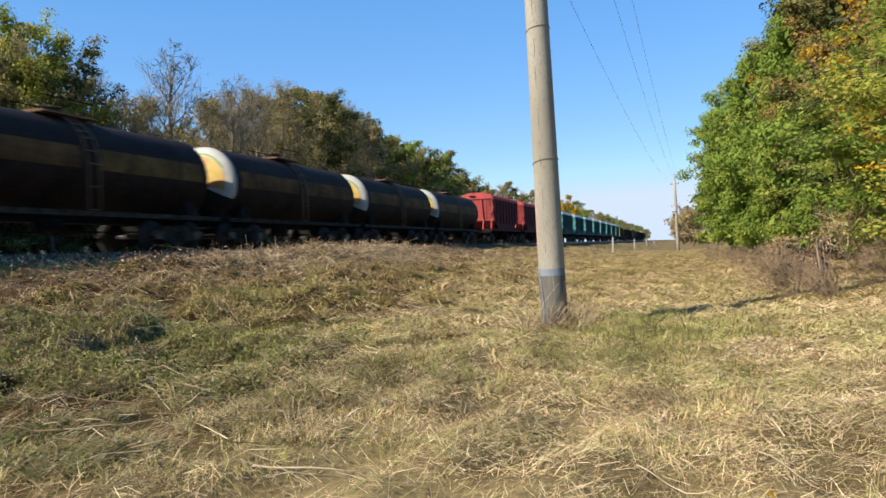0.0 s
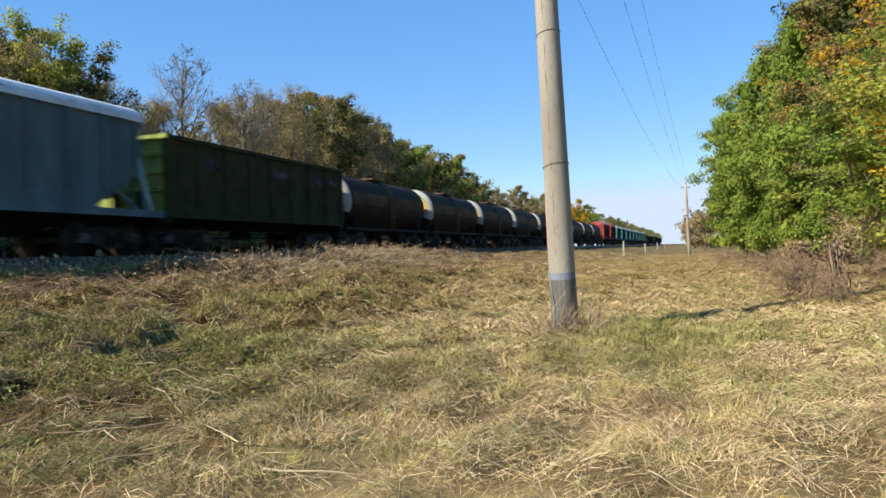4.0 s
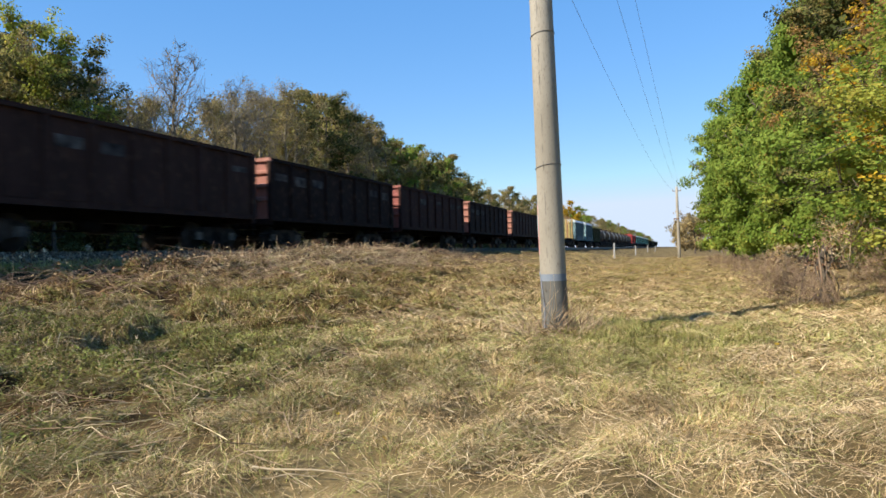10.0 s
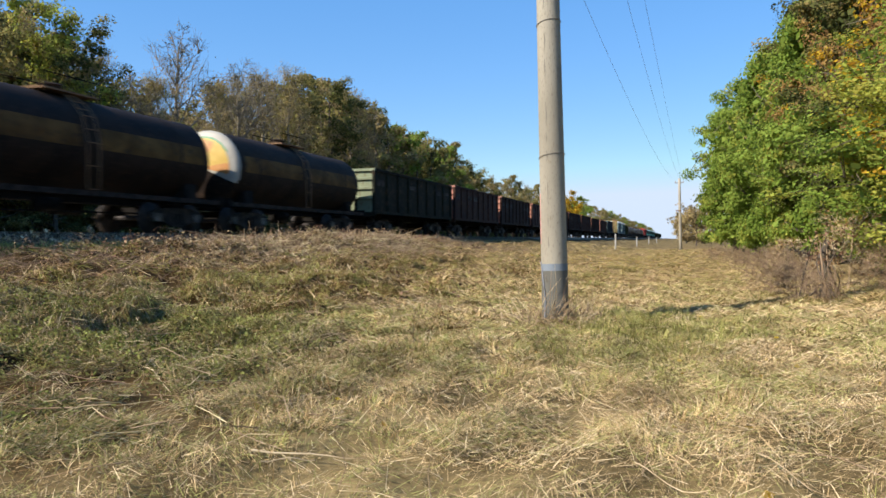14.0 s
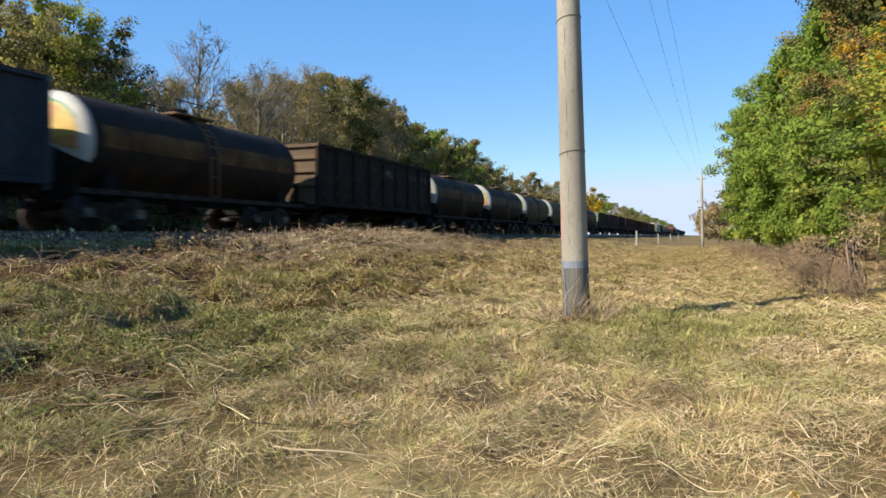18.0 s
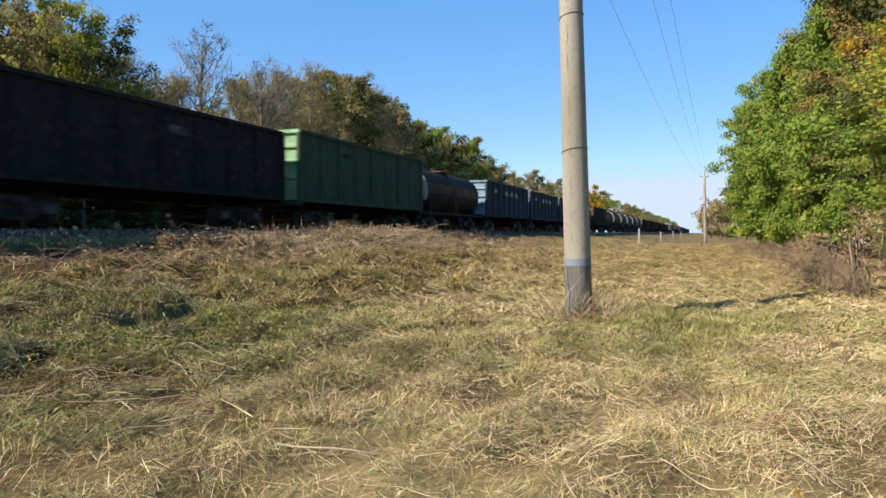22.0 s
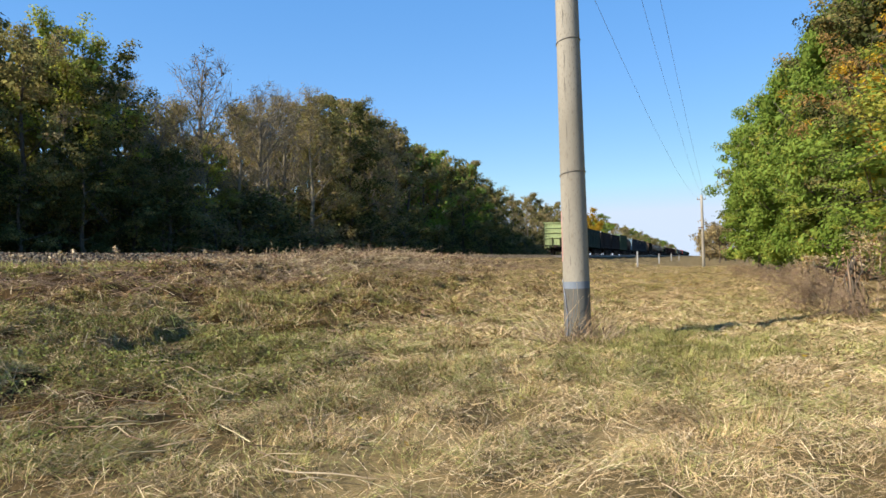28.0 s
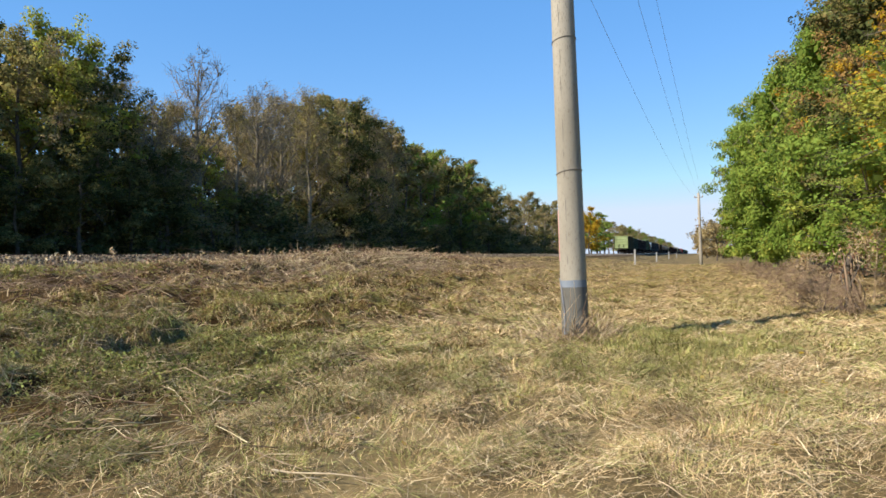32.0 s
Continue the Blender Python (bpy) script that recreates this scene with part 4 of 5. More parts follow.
def gondola(label, body, end, height=3.5, L=13.92, posts=8, marks="stencil", seed=0):
    """Open high-sided wagon: plate sides with pressed posts, ribbed ends, ladder, bogies."""
    rng = random.Random(seed)
    w = thing("gondola_wagon", label, "freight wagon", "wagons of the passing train")
    # B carries the shade of the wagon's side in its colour
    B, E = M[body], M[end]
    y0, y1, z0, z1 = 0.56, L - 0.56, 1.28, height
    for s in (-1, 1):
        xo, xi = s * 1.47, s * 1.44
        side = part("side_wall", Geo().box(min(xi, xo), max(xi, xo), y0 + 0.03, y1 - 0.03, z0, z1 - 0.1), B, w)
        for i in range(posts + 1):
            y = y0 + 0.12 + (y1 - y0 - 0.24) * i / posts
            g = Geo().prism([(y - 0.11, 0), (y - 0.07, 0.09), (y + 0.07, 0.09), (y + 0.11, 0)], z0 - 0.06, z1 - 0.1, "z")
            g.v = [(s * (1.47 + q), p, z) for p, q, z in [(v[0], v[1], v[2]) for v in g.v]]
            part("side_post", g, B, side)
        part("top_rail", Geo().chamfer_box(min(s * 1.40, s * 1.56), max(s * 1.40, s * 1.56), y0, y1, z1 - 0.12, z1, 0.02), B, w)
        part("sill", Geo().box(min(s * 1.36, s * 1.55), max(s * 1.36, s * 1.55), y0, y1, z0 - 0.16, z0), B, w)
        for i in range(posts):
            ya = y0 + 0.12 + (y1 - y0 - 0.24) * (i + 0.5) / posts
            if i % 2 == 0 or rng.random() < 0.5:
                g = Geo().box(min(s * 1.472, s * 1.478), max(s * 1.472, s * 1.478), ya - 0.45, ya + 0.45, z1 - 0.75 - 0.2 * rng.random(), z1 - 0.55)
                if rng.random() < 0.55:
                    part("marking", g, M[marks], side, "faded painted marking")
            hh = Geo().box(min(s * 1.475, s * 1.50), max(s * 1.475, s * 1.50), ya - 0.5, ya + 0.5, z0 + 0.02, z0 + 0.32)
            part("hatch_flap", hh, B, side)
    for y, d in ((y0, 1), (y1, -1)):
        e = part("end_wall", Geo().box(-1.46, 1.46, min(y + 0.06 * d, y + 0.09 * d), max(y + 0.06 * d, y + 0.09 * d), z0 - 0.1, z1 - 0.05), E, w, "ribbed end wall")
        part("end_top_rail", Geo().chamfer_box(-1.56, 1.56, min(y - 0.05 * d, y + 0.13 * d), max(y - 0.05 * d, y + 0.13 * d), z1 - 0.13, z1 + 0.005, 0.02), E, w)
        h = z1 - z0
        for k in (0.30, 0.53, 0.76):
            z = z0 + h * k
            rib = Geo().prism([(y + 0.06 * d, z - 0.10), (y - 0.05 * d, z - 0.05), (y - 0.05 * d, z + 0.05), (y + 0.06 * d, z + 0.10)], -1.45, 1.45, "x")
            part("end_rib", rib, E, e)
        # posts and beam take the darkened side paint for shade between wagons
        for x in (-1.47, -0.5, 0.45, 1.47):
            part("end_post", Geo().chamfer_box(x - 0.08, x + 0.08, min(y - 0.06 * d, y + 0.06 * d), max(y - 0.06 * d, y + 0.06 * d), z0 - 0.1, (z0 + h * 0.30 if abs(x) < 1 else z1 - 0.1), 0.02), B, e)
        part("buffer_beam", Geo().box(-1.5, 1.5, min(y - 0.02 * d, y + 0.2 * d), max(y - 0.02 * d, y + 0.2 * d), z0 - 0.30, z0 - 0.08), B, w)
        lad = part("ladder", Geo().box(-1.40, -1.36, min(y - 0.14 * d, y - 0.10 * d), max(y - 0.14 * d, y - 0.10 * d), 0.75, z1 - 0.15).box(-0.98, -0.94, min(y - 0.14 * d, y - 0.10 * d), max(y - 0.14 * d, y - 0.10 * d), 0.9, z1 - 0.15), E, w)
        for i in range(7):
            z = 0.95 + i * 0.36
            if z < z1 - 0.2:
                part("rung", Geo().tube([(-1.40, y - 0.12 * d, z), (-0.94, y - 0.12 * d, z)], [0.018, 0.018], 6), E, lad)
        part("foot_step", Geo().box(1.05, 1.45, min(y - 0.12 * d, y + 0.05 * d), max(y - 0.12 * d, y + 0.05 * d), 0.55, 0.60).box(1.42, 1.45, min(y, y + 0.05 * d), max(y, y + 0.05 * d), 0.55, 1.1), M["black"], w)
    part("floor", Geo().box(-1.44, 1.44, y0 + 0.1, y1 - 0.1, z0 - 0.06, z0), M["black"], w)
    underframe(w, y0, y1)
    coupler(w, L)
    bogie(w, L / 2 - 4.33)
    bogie(w, L / 2 + 4.33)
    return w


def tank_wagon(label, barrel, band, logo=True, L=11.58, pale=False):
    """Four-axle tank wagon: barrel with domed white ends, stripe, manhole, walkway, saddle frame."""
    w = thing("tank_wagon", label, "tank wagon", "wagons of the passing train")
    R, zc = 1.39, 2.40
    y0, y1 = 0.40, L - 0.25
    n = 40
    dome = lambda r: y0 + 0.24 + 0.31 * (1 - math.sqrt(max(0.0, 1 - (r / R) ** 2)))
    prof = [(dome(r), r) for r in (0.02, 0.4, 0.7, 0.95, 1.15, 1.28, 1.35, R)]
    field = lambda lift, *radii: [(dome(r) - lift, r) for r in radii]
    def lathe(pr, a0=0.0, a1=2 * math.pi, k=n, grow=0.0):
        g = Geo()
        closed = abs(a1 - a0 - 2 * math.pi) < 1e-6
        m = k if closed else k + 1
        vs, fs = [], []
        for (y, r) in pr:
            for i in range(m):
                a = a0 + (a1 - a0) * i / k
                vs.append((math.cos(a) * (r + grow), y, zc + math.sin(a) * (r + grow)))
        for j in range(len(pr) - 1):
            for i in range(k):
                i2 = (i + 1) % m
                fs.append((j * m + i, j * m + i2, (j + 1) * m + i2, (j + 1) * m + i))
        return g.add(vs, fs)
    b = part("barrel", lathe([(y0 + 0.55, R), (y0 + 1.6, R), (L / 2, R), (y1 - 1.6, R), (y1 - 0.55, R)]), M[barrel], w, "oil-stained cylindrical barrel", True)
    rear = part("end_cap", lathe(prof, radians(-25), radians(183)), M["white_end"], w, "domed white end cap", True)
    # shadow of the wagon behind put in as a black sector of the cap
    part("end_cap_foot", lathe(prof, radians(240), radians(335), 14), M["tank"], w, "lower end with the next wagon's shadow painted in", True)
    part("end_cap_side", lathe(prof, radians(183), radians(240), 8), M["cap_green"] if logo else M["white_end"], w, "faded green lower side of the end cap", True)
    part("end_cap", lathe([(y1 - (y - y0), r) for y, r in prof]), M[barrel], w, "", True)
    part("rim_band", lathe([(y0 + 0.55, R + 0.004), (y0 + 0.62, R + 0.004)], radians(-20), radians(200)), M["white_end"], w, "white rim of the barrel", True)
    if logo:
        gold = M["logo_green" if pale else "logo_yellow"]
        part("emblem", lathe(field(0.014, 0.04, 0.35, 0.7, 0.95, 1.08), radians(8), radians(168), 20), gold, rear, "yellow painted emblem field", True)
        part("emblem", lathe(field(0.017, 0.62, 0.85, 1.02), radians(62), radians(126), 12), M["logo_orange"], rear, "orange top of the emblem", True)
        part("emblem", lathe(field(0.013, 1.08, 1.15), radians(30), radians(160), 20), M["logo_green"], rear, "green emblem outline", True)
        part("emblem", lathe(field(0.020, 0.1, 0.6, 1.08), radians(168), radians(183), 4), M["logo_green"], rear, "green painted emblem field", True)
        part("emblem", lathe(field(0.014, 0.04, 0.35, 0.7, 0.95, 1.08), radians(-14), radians(8), 6), gold if pale else M["logo_orange"], rear, "orange foot of the emblem", True)
    for s in (0, 1):
        a0, a1 = (radians(-6), radians(19)) if s == 0 else (radians(161), radians(186))
        for ya, yb in ((y0 + 0.95, L / 2 - 0.35), (L / 2 + 0.35, y1 - 0.8)):
            part("stripe", lathe([(ya, R + 0.004), (yb, R + 0.004)], a0, a1, 4), M[band], b, "faded ochre longitudinal stripe", True)
    for y in (y0 + 1.9, L / 2, y1 - 1.9):
        part("strap", lathe([(y - 0.05, R + 0.012), (y + 0.05, R + 0.012)], radians(-40), radians(220), 30), M["tank"], b)
    part("manhole", Geo().tube([(0, L / 2, zc + R - 0.05), (0, L / 2, zc + R + 0.22), (0, L / 2, zc + R + 0.25), (0, L / 2, zc + R + 0.30)], [0.30, 0.30, 0.34, 0.25], 18), M["tank"], w, "manhole dome with lid")
    walk_way = part("walkway", Geo().box(-0.75, 0.75, L / 2 - 0.95, L / 2 + 0.95, zc + R - 0.02, zc + R + 0.03), M["rust_steel"], w, "top walkway plate")
    for y in (L / 2 - 0.9, L / 2 + 0.9):
        for x in (-0.72, 0.72):
            part("handrail_post", Geo().tube([(x, y, zc + R - 0.1), (x, y, zc + R + 0.42)], [0.02, 0.02], 6), M["black"], walk_way)
    for x in (-0.72, 0.72):
        part("handrail", Geo().tube([(x, L / 2 - 0.9, zc + R + 0.42), (x, L / 2 + 0.9, zc + R + 0.42)], [0.02, 0.02], 6), M["black"], walk_way)
    for s in (-1, 1):
        lad = Geo()
        pts = [(s * 1.46, 1.15), (s * 1.48, zc), (s * 1.30, zc + 0.72), (s * 0.95, zc + 1.12), (s * 0.70, zc + 1.30)]
        for yy in (L / 2 - 0.2, L / 2 + 0.2):
            lad.tube([(p, yy, q) for p, q in pts], [0.02] * 5, 6)
        l = part("ladder", lad, M["stencil"] if pale else M["rust_steel"], w, "steel access ladder")
        for i in range(9):
            t = i / 8 * 3.999
            j = int(t)
            f = t - j
            p = pts[j][0] * (1 - f) + pts[j + 1][0] * f
            q = pts[j][1] * (1 - f) + pts[j + 1][1] * f
            part("rung", Geo().tube([(p, L / 2 - 0.2, q), (p, L / 2 + 0.2, q)], [0.014, 0.014], 5), M["rust_steel"], l)
        part("frame_rail", Geo().box(min(s * 1.28, s * 1.42), max(s * 1.28, s * 1.42), y0 - 0.1, y1 + 0.1, 0.98, 1.12), M["frame_light"], w, "dusty side rail")
    for y in (y0 + 1.3, y1 - 1.3):
        part("saddle", Geo().prism([(-1.3, 0.95), (1.3, 0.95), (1.25, 1.6), (0.7, 1.15), (0, 1.0), (-0.7, 1.15), (-1.25, 1.6)], y - 0.25, y + 0.25, "y"), M["black"], w)
    for y, d in ((y0 - 0.12, 1), (y1 + 0.12, -1)):
        part("buffer_beam", Geo().box(-1.45, 1.45, min(y, y + 0.12 * d), max(y, y + 0.12 * d), 0.92, 1.24), M["black"], w)
    part("discharge_valve", Geo().tube([(0, L / 2, 1.2), (0, L / 2, 0.5)], [0.12, 0.10], 10), M["black"], w)
    underframe(w, y0, y1)
    coupler(w, L)
    bogie(w, L / 2 - 3.8)
    bogie(w, L / 2 + 3.8)
    return w


def hopper_wagon(label, body, roof, height=4.45, L=13.0, round_roof=False):
    """Covered hopper: sloped ends, rounded roof, braced end frames, ribbed sides."""
    w = thing("hopper_wagon", label, "hopper wagon", "wagons of the passing train")
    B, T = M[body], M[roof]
    # ends and braces use the paint without the shade mixed in
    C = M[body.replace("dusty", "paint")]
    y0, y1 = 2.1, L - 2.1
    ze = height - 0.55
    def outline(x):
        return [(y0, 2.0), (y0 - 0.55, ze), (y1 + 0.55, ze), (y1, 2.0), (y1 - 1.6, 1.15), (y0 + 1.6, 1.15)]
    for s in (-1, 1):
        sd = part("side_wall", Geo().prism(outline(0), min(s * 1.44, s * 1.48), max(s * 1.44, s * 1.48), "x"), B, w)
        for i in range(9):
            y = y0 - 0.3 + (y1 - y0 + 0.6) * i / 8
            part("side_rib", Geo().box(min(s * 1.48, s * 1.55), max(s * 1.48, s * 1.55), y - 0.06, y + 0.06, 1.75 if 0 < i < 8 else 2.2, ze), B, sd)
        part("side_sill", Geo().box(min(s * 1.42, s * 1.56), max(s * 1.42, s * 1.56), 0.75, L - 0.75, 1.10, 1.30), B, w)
        part("eaves_rail", Geo().box(min(s * 1.43, s * 1.57), max(s * 1.43, s * 1.57), y0 - 0.6, y1 + 0.6, ze - 0.06, ze + 0.07), T, w)
        part("marking", Geo().box(min(s * 1.481, s * 1.486), max(s * 1.481, s * 1.486), y0 + 0.5, y0 + 1.4, 2.5, 2.62), M["stencil"], sd, "faded stencil marking")
    arc = [(1.53 * math.cos(a), ze + 0.55 * math.sin(a) ** 0.8) for a in [math.pi * i / 14 for i in range(15)]]
    part("roof", Geo().prism(arc, y0 - 0.58, y1 + 0.58, "y"), T, w, "rounded roof")
    for i in range(4):
        y = y0 + (y1 - y0) * (i + 0.5) / 4
        part("roof_hatch", Geo().box(-0.35, 0.35, y - 0.5, y + 0.5, height - 0.03, height + 0.07), T, w)
    for y, d in ((y0, 1), (y1, -1)):
        g = Geo().add([(-1.44, y - 0.55 * d, ze), (1.44, y - 0.55 * d, ze), (1.44, y, 2.0), (-1.44, y, 2.0), (1.2, y + 1.5 * d, 1.2), (-1.2, y + 1.5 * d, 1.2),
                       (-1.44, y - 0.50 * d, ze), (1.44, y - 0.50 * d, ze), (1.44, y + 0.05 * d, 2.0), (-1.44, y + 0.05 * d, 2.0)],
                      [(0, 1, 2, 3), (3, 2, 4, 5), (7, 6, 9, 8)])
        e = part("end_wall", g, C, w, "sloped hopper end")
        part("end_gable", Geo().prism([(x * 0.985, z - 0.01) for x, z in arc], min(y - 0.62 * d, y - 0.58 * d), max(y - 0.62 * d, y - 0.58 * d), "y"), T, w)
        part("gable_step", Geo().box(-0.55, -0.05, min(y - 0.75 * d, y - 0.6 * d), max(y - 0.75 * d, y - 0.6 * d), ze + 0.22, ze + 0.30), M["black"], w)
        for x in (-0.5, 0.5):
            part("end_rib", Geo().tube([(x, y - 0.60 * d, ze), (x, y - 0.05 * d, 2.0)], [0.06, 0.06], 6), C, e)
        yb = y - 1.35 * d
        part("end_platform", Geo().box(-1.45, 1.45, min(yb, y), max(yb, y), 1.18, 1.26), B, w)
        for x in (-1.40, 1.40):
            part("corner_brace", Geo().tube([(x, y - 0.95 * d, 1.26), (x, y - 0.35 * d, 3.1)], [0.075, 0.075], 6), C, w, "diagonal corner brace")
        fr = Geo()
        fr.tube([(-0.75, yb + 0.1 * d, 1.26), (-0.55, y - 0.25 * d, 2.15)], [0.06, 0.06], 6)
        fr.tube([(0.75, yb + 0.1 * d, 1.26), (0.55, y - 0.25 * d, 2.15)], [0.06, 0.06], 6)
        fr.tube([(-0.62, y - 0.25 * d, 2.12), (0.62, y - 0.25 * d, 2.12)], [0.06, 0.06], 6)
        part("end_frame", fr, C, w, "tubular end frame")
        lad = part("ladder", Geo().box(0.95, 0.99, min(y - 0.7 * d, y - 0.66 * d), max(y - 0.7 * d, y - 0.66 * d), 1.26, ze).box(1.33, 1.37, min(y - 0.7 * d, y - 0.66 * d), max(y - 0.7 * d, y - 0.66 * d), 1.26, ze), B, w)
        for i in range(6):
            part("rung", Geo().tube([(0.95, y - 0.68 * d, 1.5 + i * 0.36), (1.37, y - 0.68 * d, 1.5 + i * 0.36)], [0.016, 0.016], 5), B, lad)
        part("buffer_beam", Geo().box(-1.5, 1.5, min(yb, yb + 0.2 * d), max(yb, yb + 0.2 * d), 0.95, 1.2), M["black"], w)
    for y in (L / 2 - 1.6, L / 2 + 1.6):
        g = Geo().add([(-1.3, y - 1.3, 1.3), (1.3, y - 1.3, 1.3), (1.3, y + 1.3, 1.3), (-1.3, y + 1.3, 1.3), (-0.5, y - 0.4, 0.55), (0.5, y - 0.4, 0.55), (0.5, y + 0.4, 0.55), (-0.5, y + 0.4, 0.55)],
                      [(0, 1, 5, 4), (1, 2, 6, 5), (2, 3, 7, 6), (3, 0, 4, 7), (4, 5, 6, 7), (3, 2, 1, 0)])
        part("discharge_chute", g, M["black"], w)
    underframe(w, 0.7, L - 0.7)
    coupler(w, L)
    bogie(w, L / 2 - 4.1)
    bogie(w, L / 2 + 4.1)
    return w


def timber_wagon(label, L=14.62):
    """Flat wagon with ochre stakes and slatted end racks."""
    w = thing("timber_wagon", label, "flat wagon", "wagons of the passing train")
    y0, y1 = 0.62, L - 0.62
    part("deck", Geo().box(-1.40, 1.40, y0, y1, 1.24, 1.34), M["timber"], w, "worn ochre deck boards")
    for s in (-1, 1):
        part("side_sill", Geo().prism([(y0, 1.0), (y0, 1.26), (y1, 1.26), (y1, 1.0), (L / 2 + 3, 0.72), (L / 2 - 3, 0.72)], min(s * 1.36, s * 1.44), max(s * 1.36, s * 1.44), "x"), M["black"], w)
        for i in range(8):
            y = y0 + 1.5 + (y1 - y0 - 3.0) * i / 7
            g = Geo().tube([(s * 1.46, y, 1.05), (s * 1.46, y, 2.6), (s * 1.45, y, 3.6), (s * 1.42, y, 4.0)], [0.125, 0.115, 0.085, 0.07], 8)
            st = part("stake", g, M[("timber", "stake_brown", "timber", "stake_green")[(i + (s > 0)) % 4]], w, "painted steel stake with worn tip")
            part("stake_tip", Geo().tube([(s * 1.42, y, 3.99), (s * 1.38, y, 4.2), (s * 1.28, y, 4.55)], [0.07, 0.06, 0.03], 8), M["rust_steel"], st, "dark tapered stake tip")
            part("stake_socket", Geo().box(min(s * 1.38, s * 1.60), max(s * 1.38, s * 1.60), y - 0.14, y + 0.14, 1.0, 1.32), M["black"], st)
    for y, d in ((y0 + 0.15, 1), (y1 - 0.15, -1)):
        rack = Geo()
        for x in (-1.38, -0.5, 0.5, 1.38):
            rack.box(x - 0.06, x + 0.06, y - 0.06, y + 0.06, 1.3, 4.32)
        r = part("end_rack", rack, M["timber"], w, "slatted steel end rack")
        part("rack_rail", Geo().box(-1.5, 1.5, y - 0.07, y + 0.07, 4.28, 4.40), M["frame_light"], r)
        for i in range(5):
            z = 1.75 + i * 0.45
            part("rack_slat", Geo().box(-1.45, 1.45, y - 0.10, y - 0.06, z, z + 0.14), M["rust_steel"], r)
        for s in (-1, 1):
            fr = Geo().box(s * 1.42 - 0.05, s * 1.42 + 0.05, y + 0.85 * d - 0.06, y + 0.85 * d + 0.06, 1.3, 4.32)
            fr2 = part("rack_post", fr, M["timber"], w)
            for i in range(6):
                z = 1.6 + i * 0.42
                part("side_slat", Geo().box(s * 1.42 - 0.03, s * 1.42 + 0.03, min(y, y + 0.85 * d), max(y, y + 0.85 * d), z, z + 0.12), M["rust_steel"], fr2)
            part("top_tie", Geo().box(s * 1.42 - 0.05, s * 1.42 + 0.05, min(y, y + 0.85 * d), max(y, y + 0.85 * d), 4.24, 4.34), M["frame_light"], fr2)
        part("buffer_beam", Geo().box(-1.45, 1.45, min(y - 0.2 * d, y), max(y - 0.2 * d, y), 0.92, 1.24), M["black"], w)
    underframe(w, y0, y1)
    coupler(w, L)
    bogie(w, L / 2 - 4.9)
    bogie(w, L / 2 + 4.9)
    return w


KINDS = {
    # first paint has shade in its colour for the sides; second is the end's
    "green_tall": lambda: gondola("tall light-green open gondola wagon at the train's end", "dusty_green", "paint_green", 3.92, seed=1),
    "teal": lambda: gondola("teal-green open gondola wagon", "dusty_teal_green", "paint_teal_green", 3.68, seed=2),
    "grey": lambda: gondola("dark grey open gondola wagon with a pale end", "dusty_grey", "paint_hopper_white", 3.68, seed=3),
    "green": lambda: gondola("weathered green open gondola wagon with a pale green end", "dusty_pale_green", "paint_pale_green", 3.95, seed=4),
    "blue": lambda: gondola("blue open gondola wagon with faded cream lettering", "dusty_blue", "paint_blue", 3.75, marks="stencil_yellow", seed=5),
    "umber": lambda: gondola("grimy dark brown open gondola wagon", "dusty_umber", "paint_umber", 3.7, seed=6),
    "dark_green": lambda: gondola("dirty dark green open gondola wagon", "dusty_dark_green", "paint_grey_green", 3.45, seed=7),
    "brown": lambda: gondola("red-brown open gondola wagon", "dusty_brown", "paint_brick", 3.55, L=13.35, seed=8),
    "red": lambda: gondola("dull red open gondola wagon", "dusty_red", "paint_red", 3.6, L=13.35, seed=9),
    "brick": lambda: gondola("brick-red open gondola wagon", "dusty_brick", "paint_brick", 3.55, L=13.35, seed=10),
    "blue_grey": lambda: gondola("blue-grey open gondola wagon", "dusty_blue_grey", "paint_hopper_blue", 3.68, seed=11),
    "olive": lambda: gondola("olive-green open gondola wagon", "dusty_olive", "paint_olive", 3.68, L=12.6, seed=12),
    "tank": lambda: tank_wagon("oil-stained black tank wagon with white end and painted emblem", "tank", "tank_band"),
    "tank_pale": lambda: tank_wagon("dirty olive tank wagon with white and green end", "tank_pale", "tank_band", True, pale=True),
    "timber": lambda: timber_wagon("empty flat timber wagon with ochre stakes and end racks"),
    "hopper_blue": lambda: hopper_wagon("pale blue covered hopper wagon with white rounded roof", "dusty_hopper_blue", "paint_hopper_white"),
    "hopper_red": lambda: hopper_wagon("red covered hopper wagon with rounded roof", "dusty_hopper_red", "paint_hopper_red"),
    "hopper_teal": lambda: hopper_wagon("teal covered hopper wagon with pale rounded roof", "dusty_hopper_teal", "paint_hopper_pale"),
}
# kind and place of the rear coupler along the track at 24.5 s, from the last wagon forward
CONSIST = [("green_tall", 16.1), ("teal", 30.0), ("grey", 43.9), ("grey", 57.7), ("green", 71.6), ("tank", 84.7), ("blue", 97.0), ("blue", 110.8), ("blue", 124.6),
           ("tank", 138.0), ("umber", 150.2), ("tank", 163.7), ("tank", 175.4), ("tank_pale", 187.1), ("tank_pale", 198.9), ("tank", 210.9), ("tank", 222.5),
           ("dark_green", 234.9), ("brick", 248.6), ("brown", 262.2), ("brick", 276.0), ("brick", 289.0), ("brown", 302.3), ("red", 315.8), ("brown", 329.8), ("brick", 344.3),
           ("blue_grey", 358.4), ("timber", 372.2), ("hopper_blue", 386.8), ("hopper_blue", 399.7), ("olive", 411.6)]
CONSIST += [("tank", 423.4 + 11.44 * i) for i in range(9)]
CONSIST += [("hopper_red", 529.0), ("hopper_red", 541.9)]
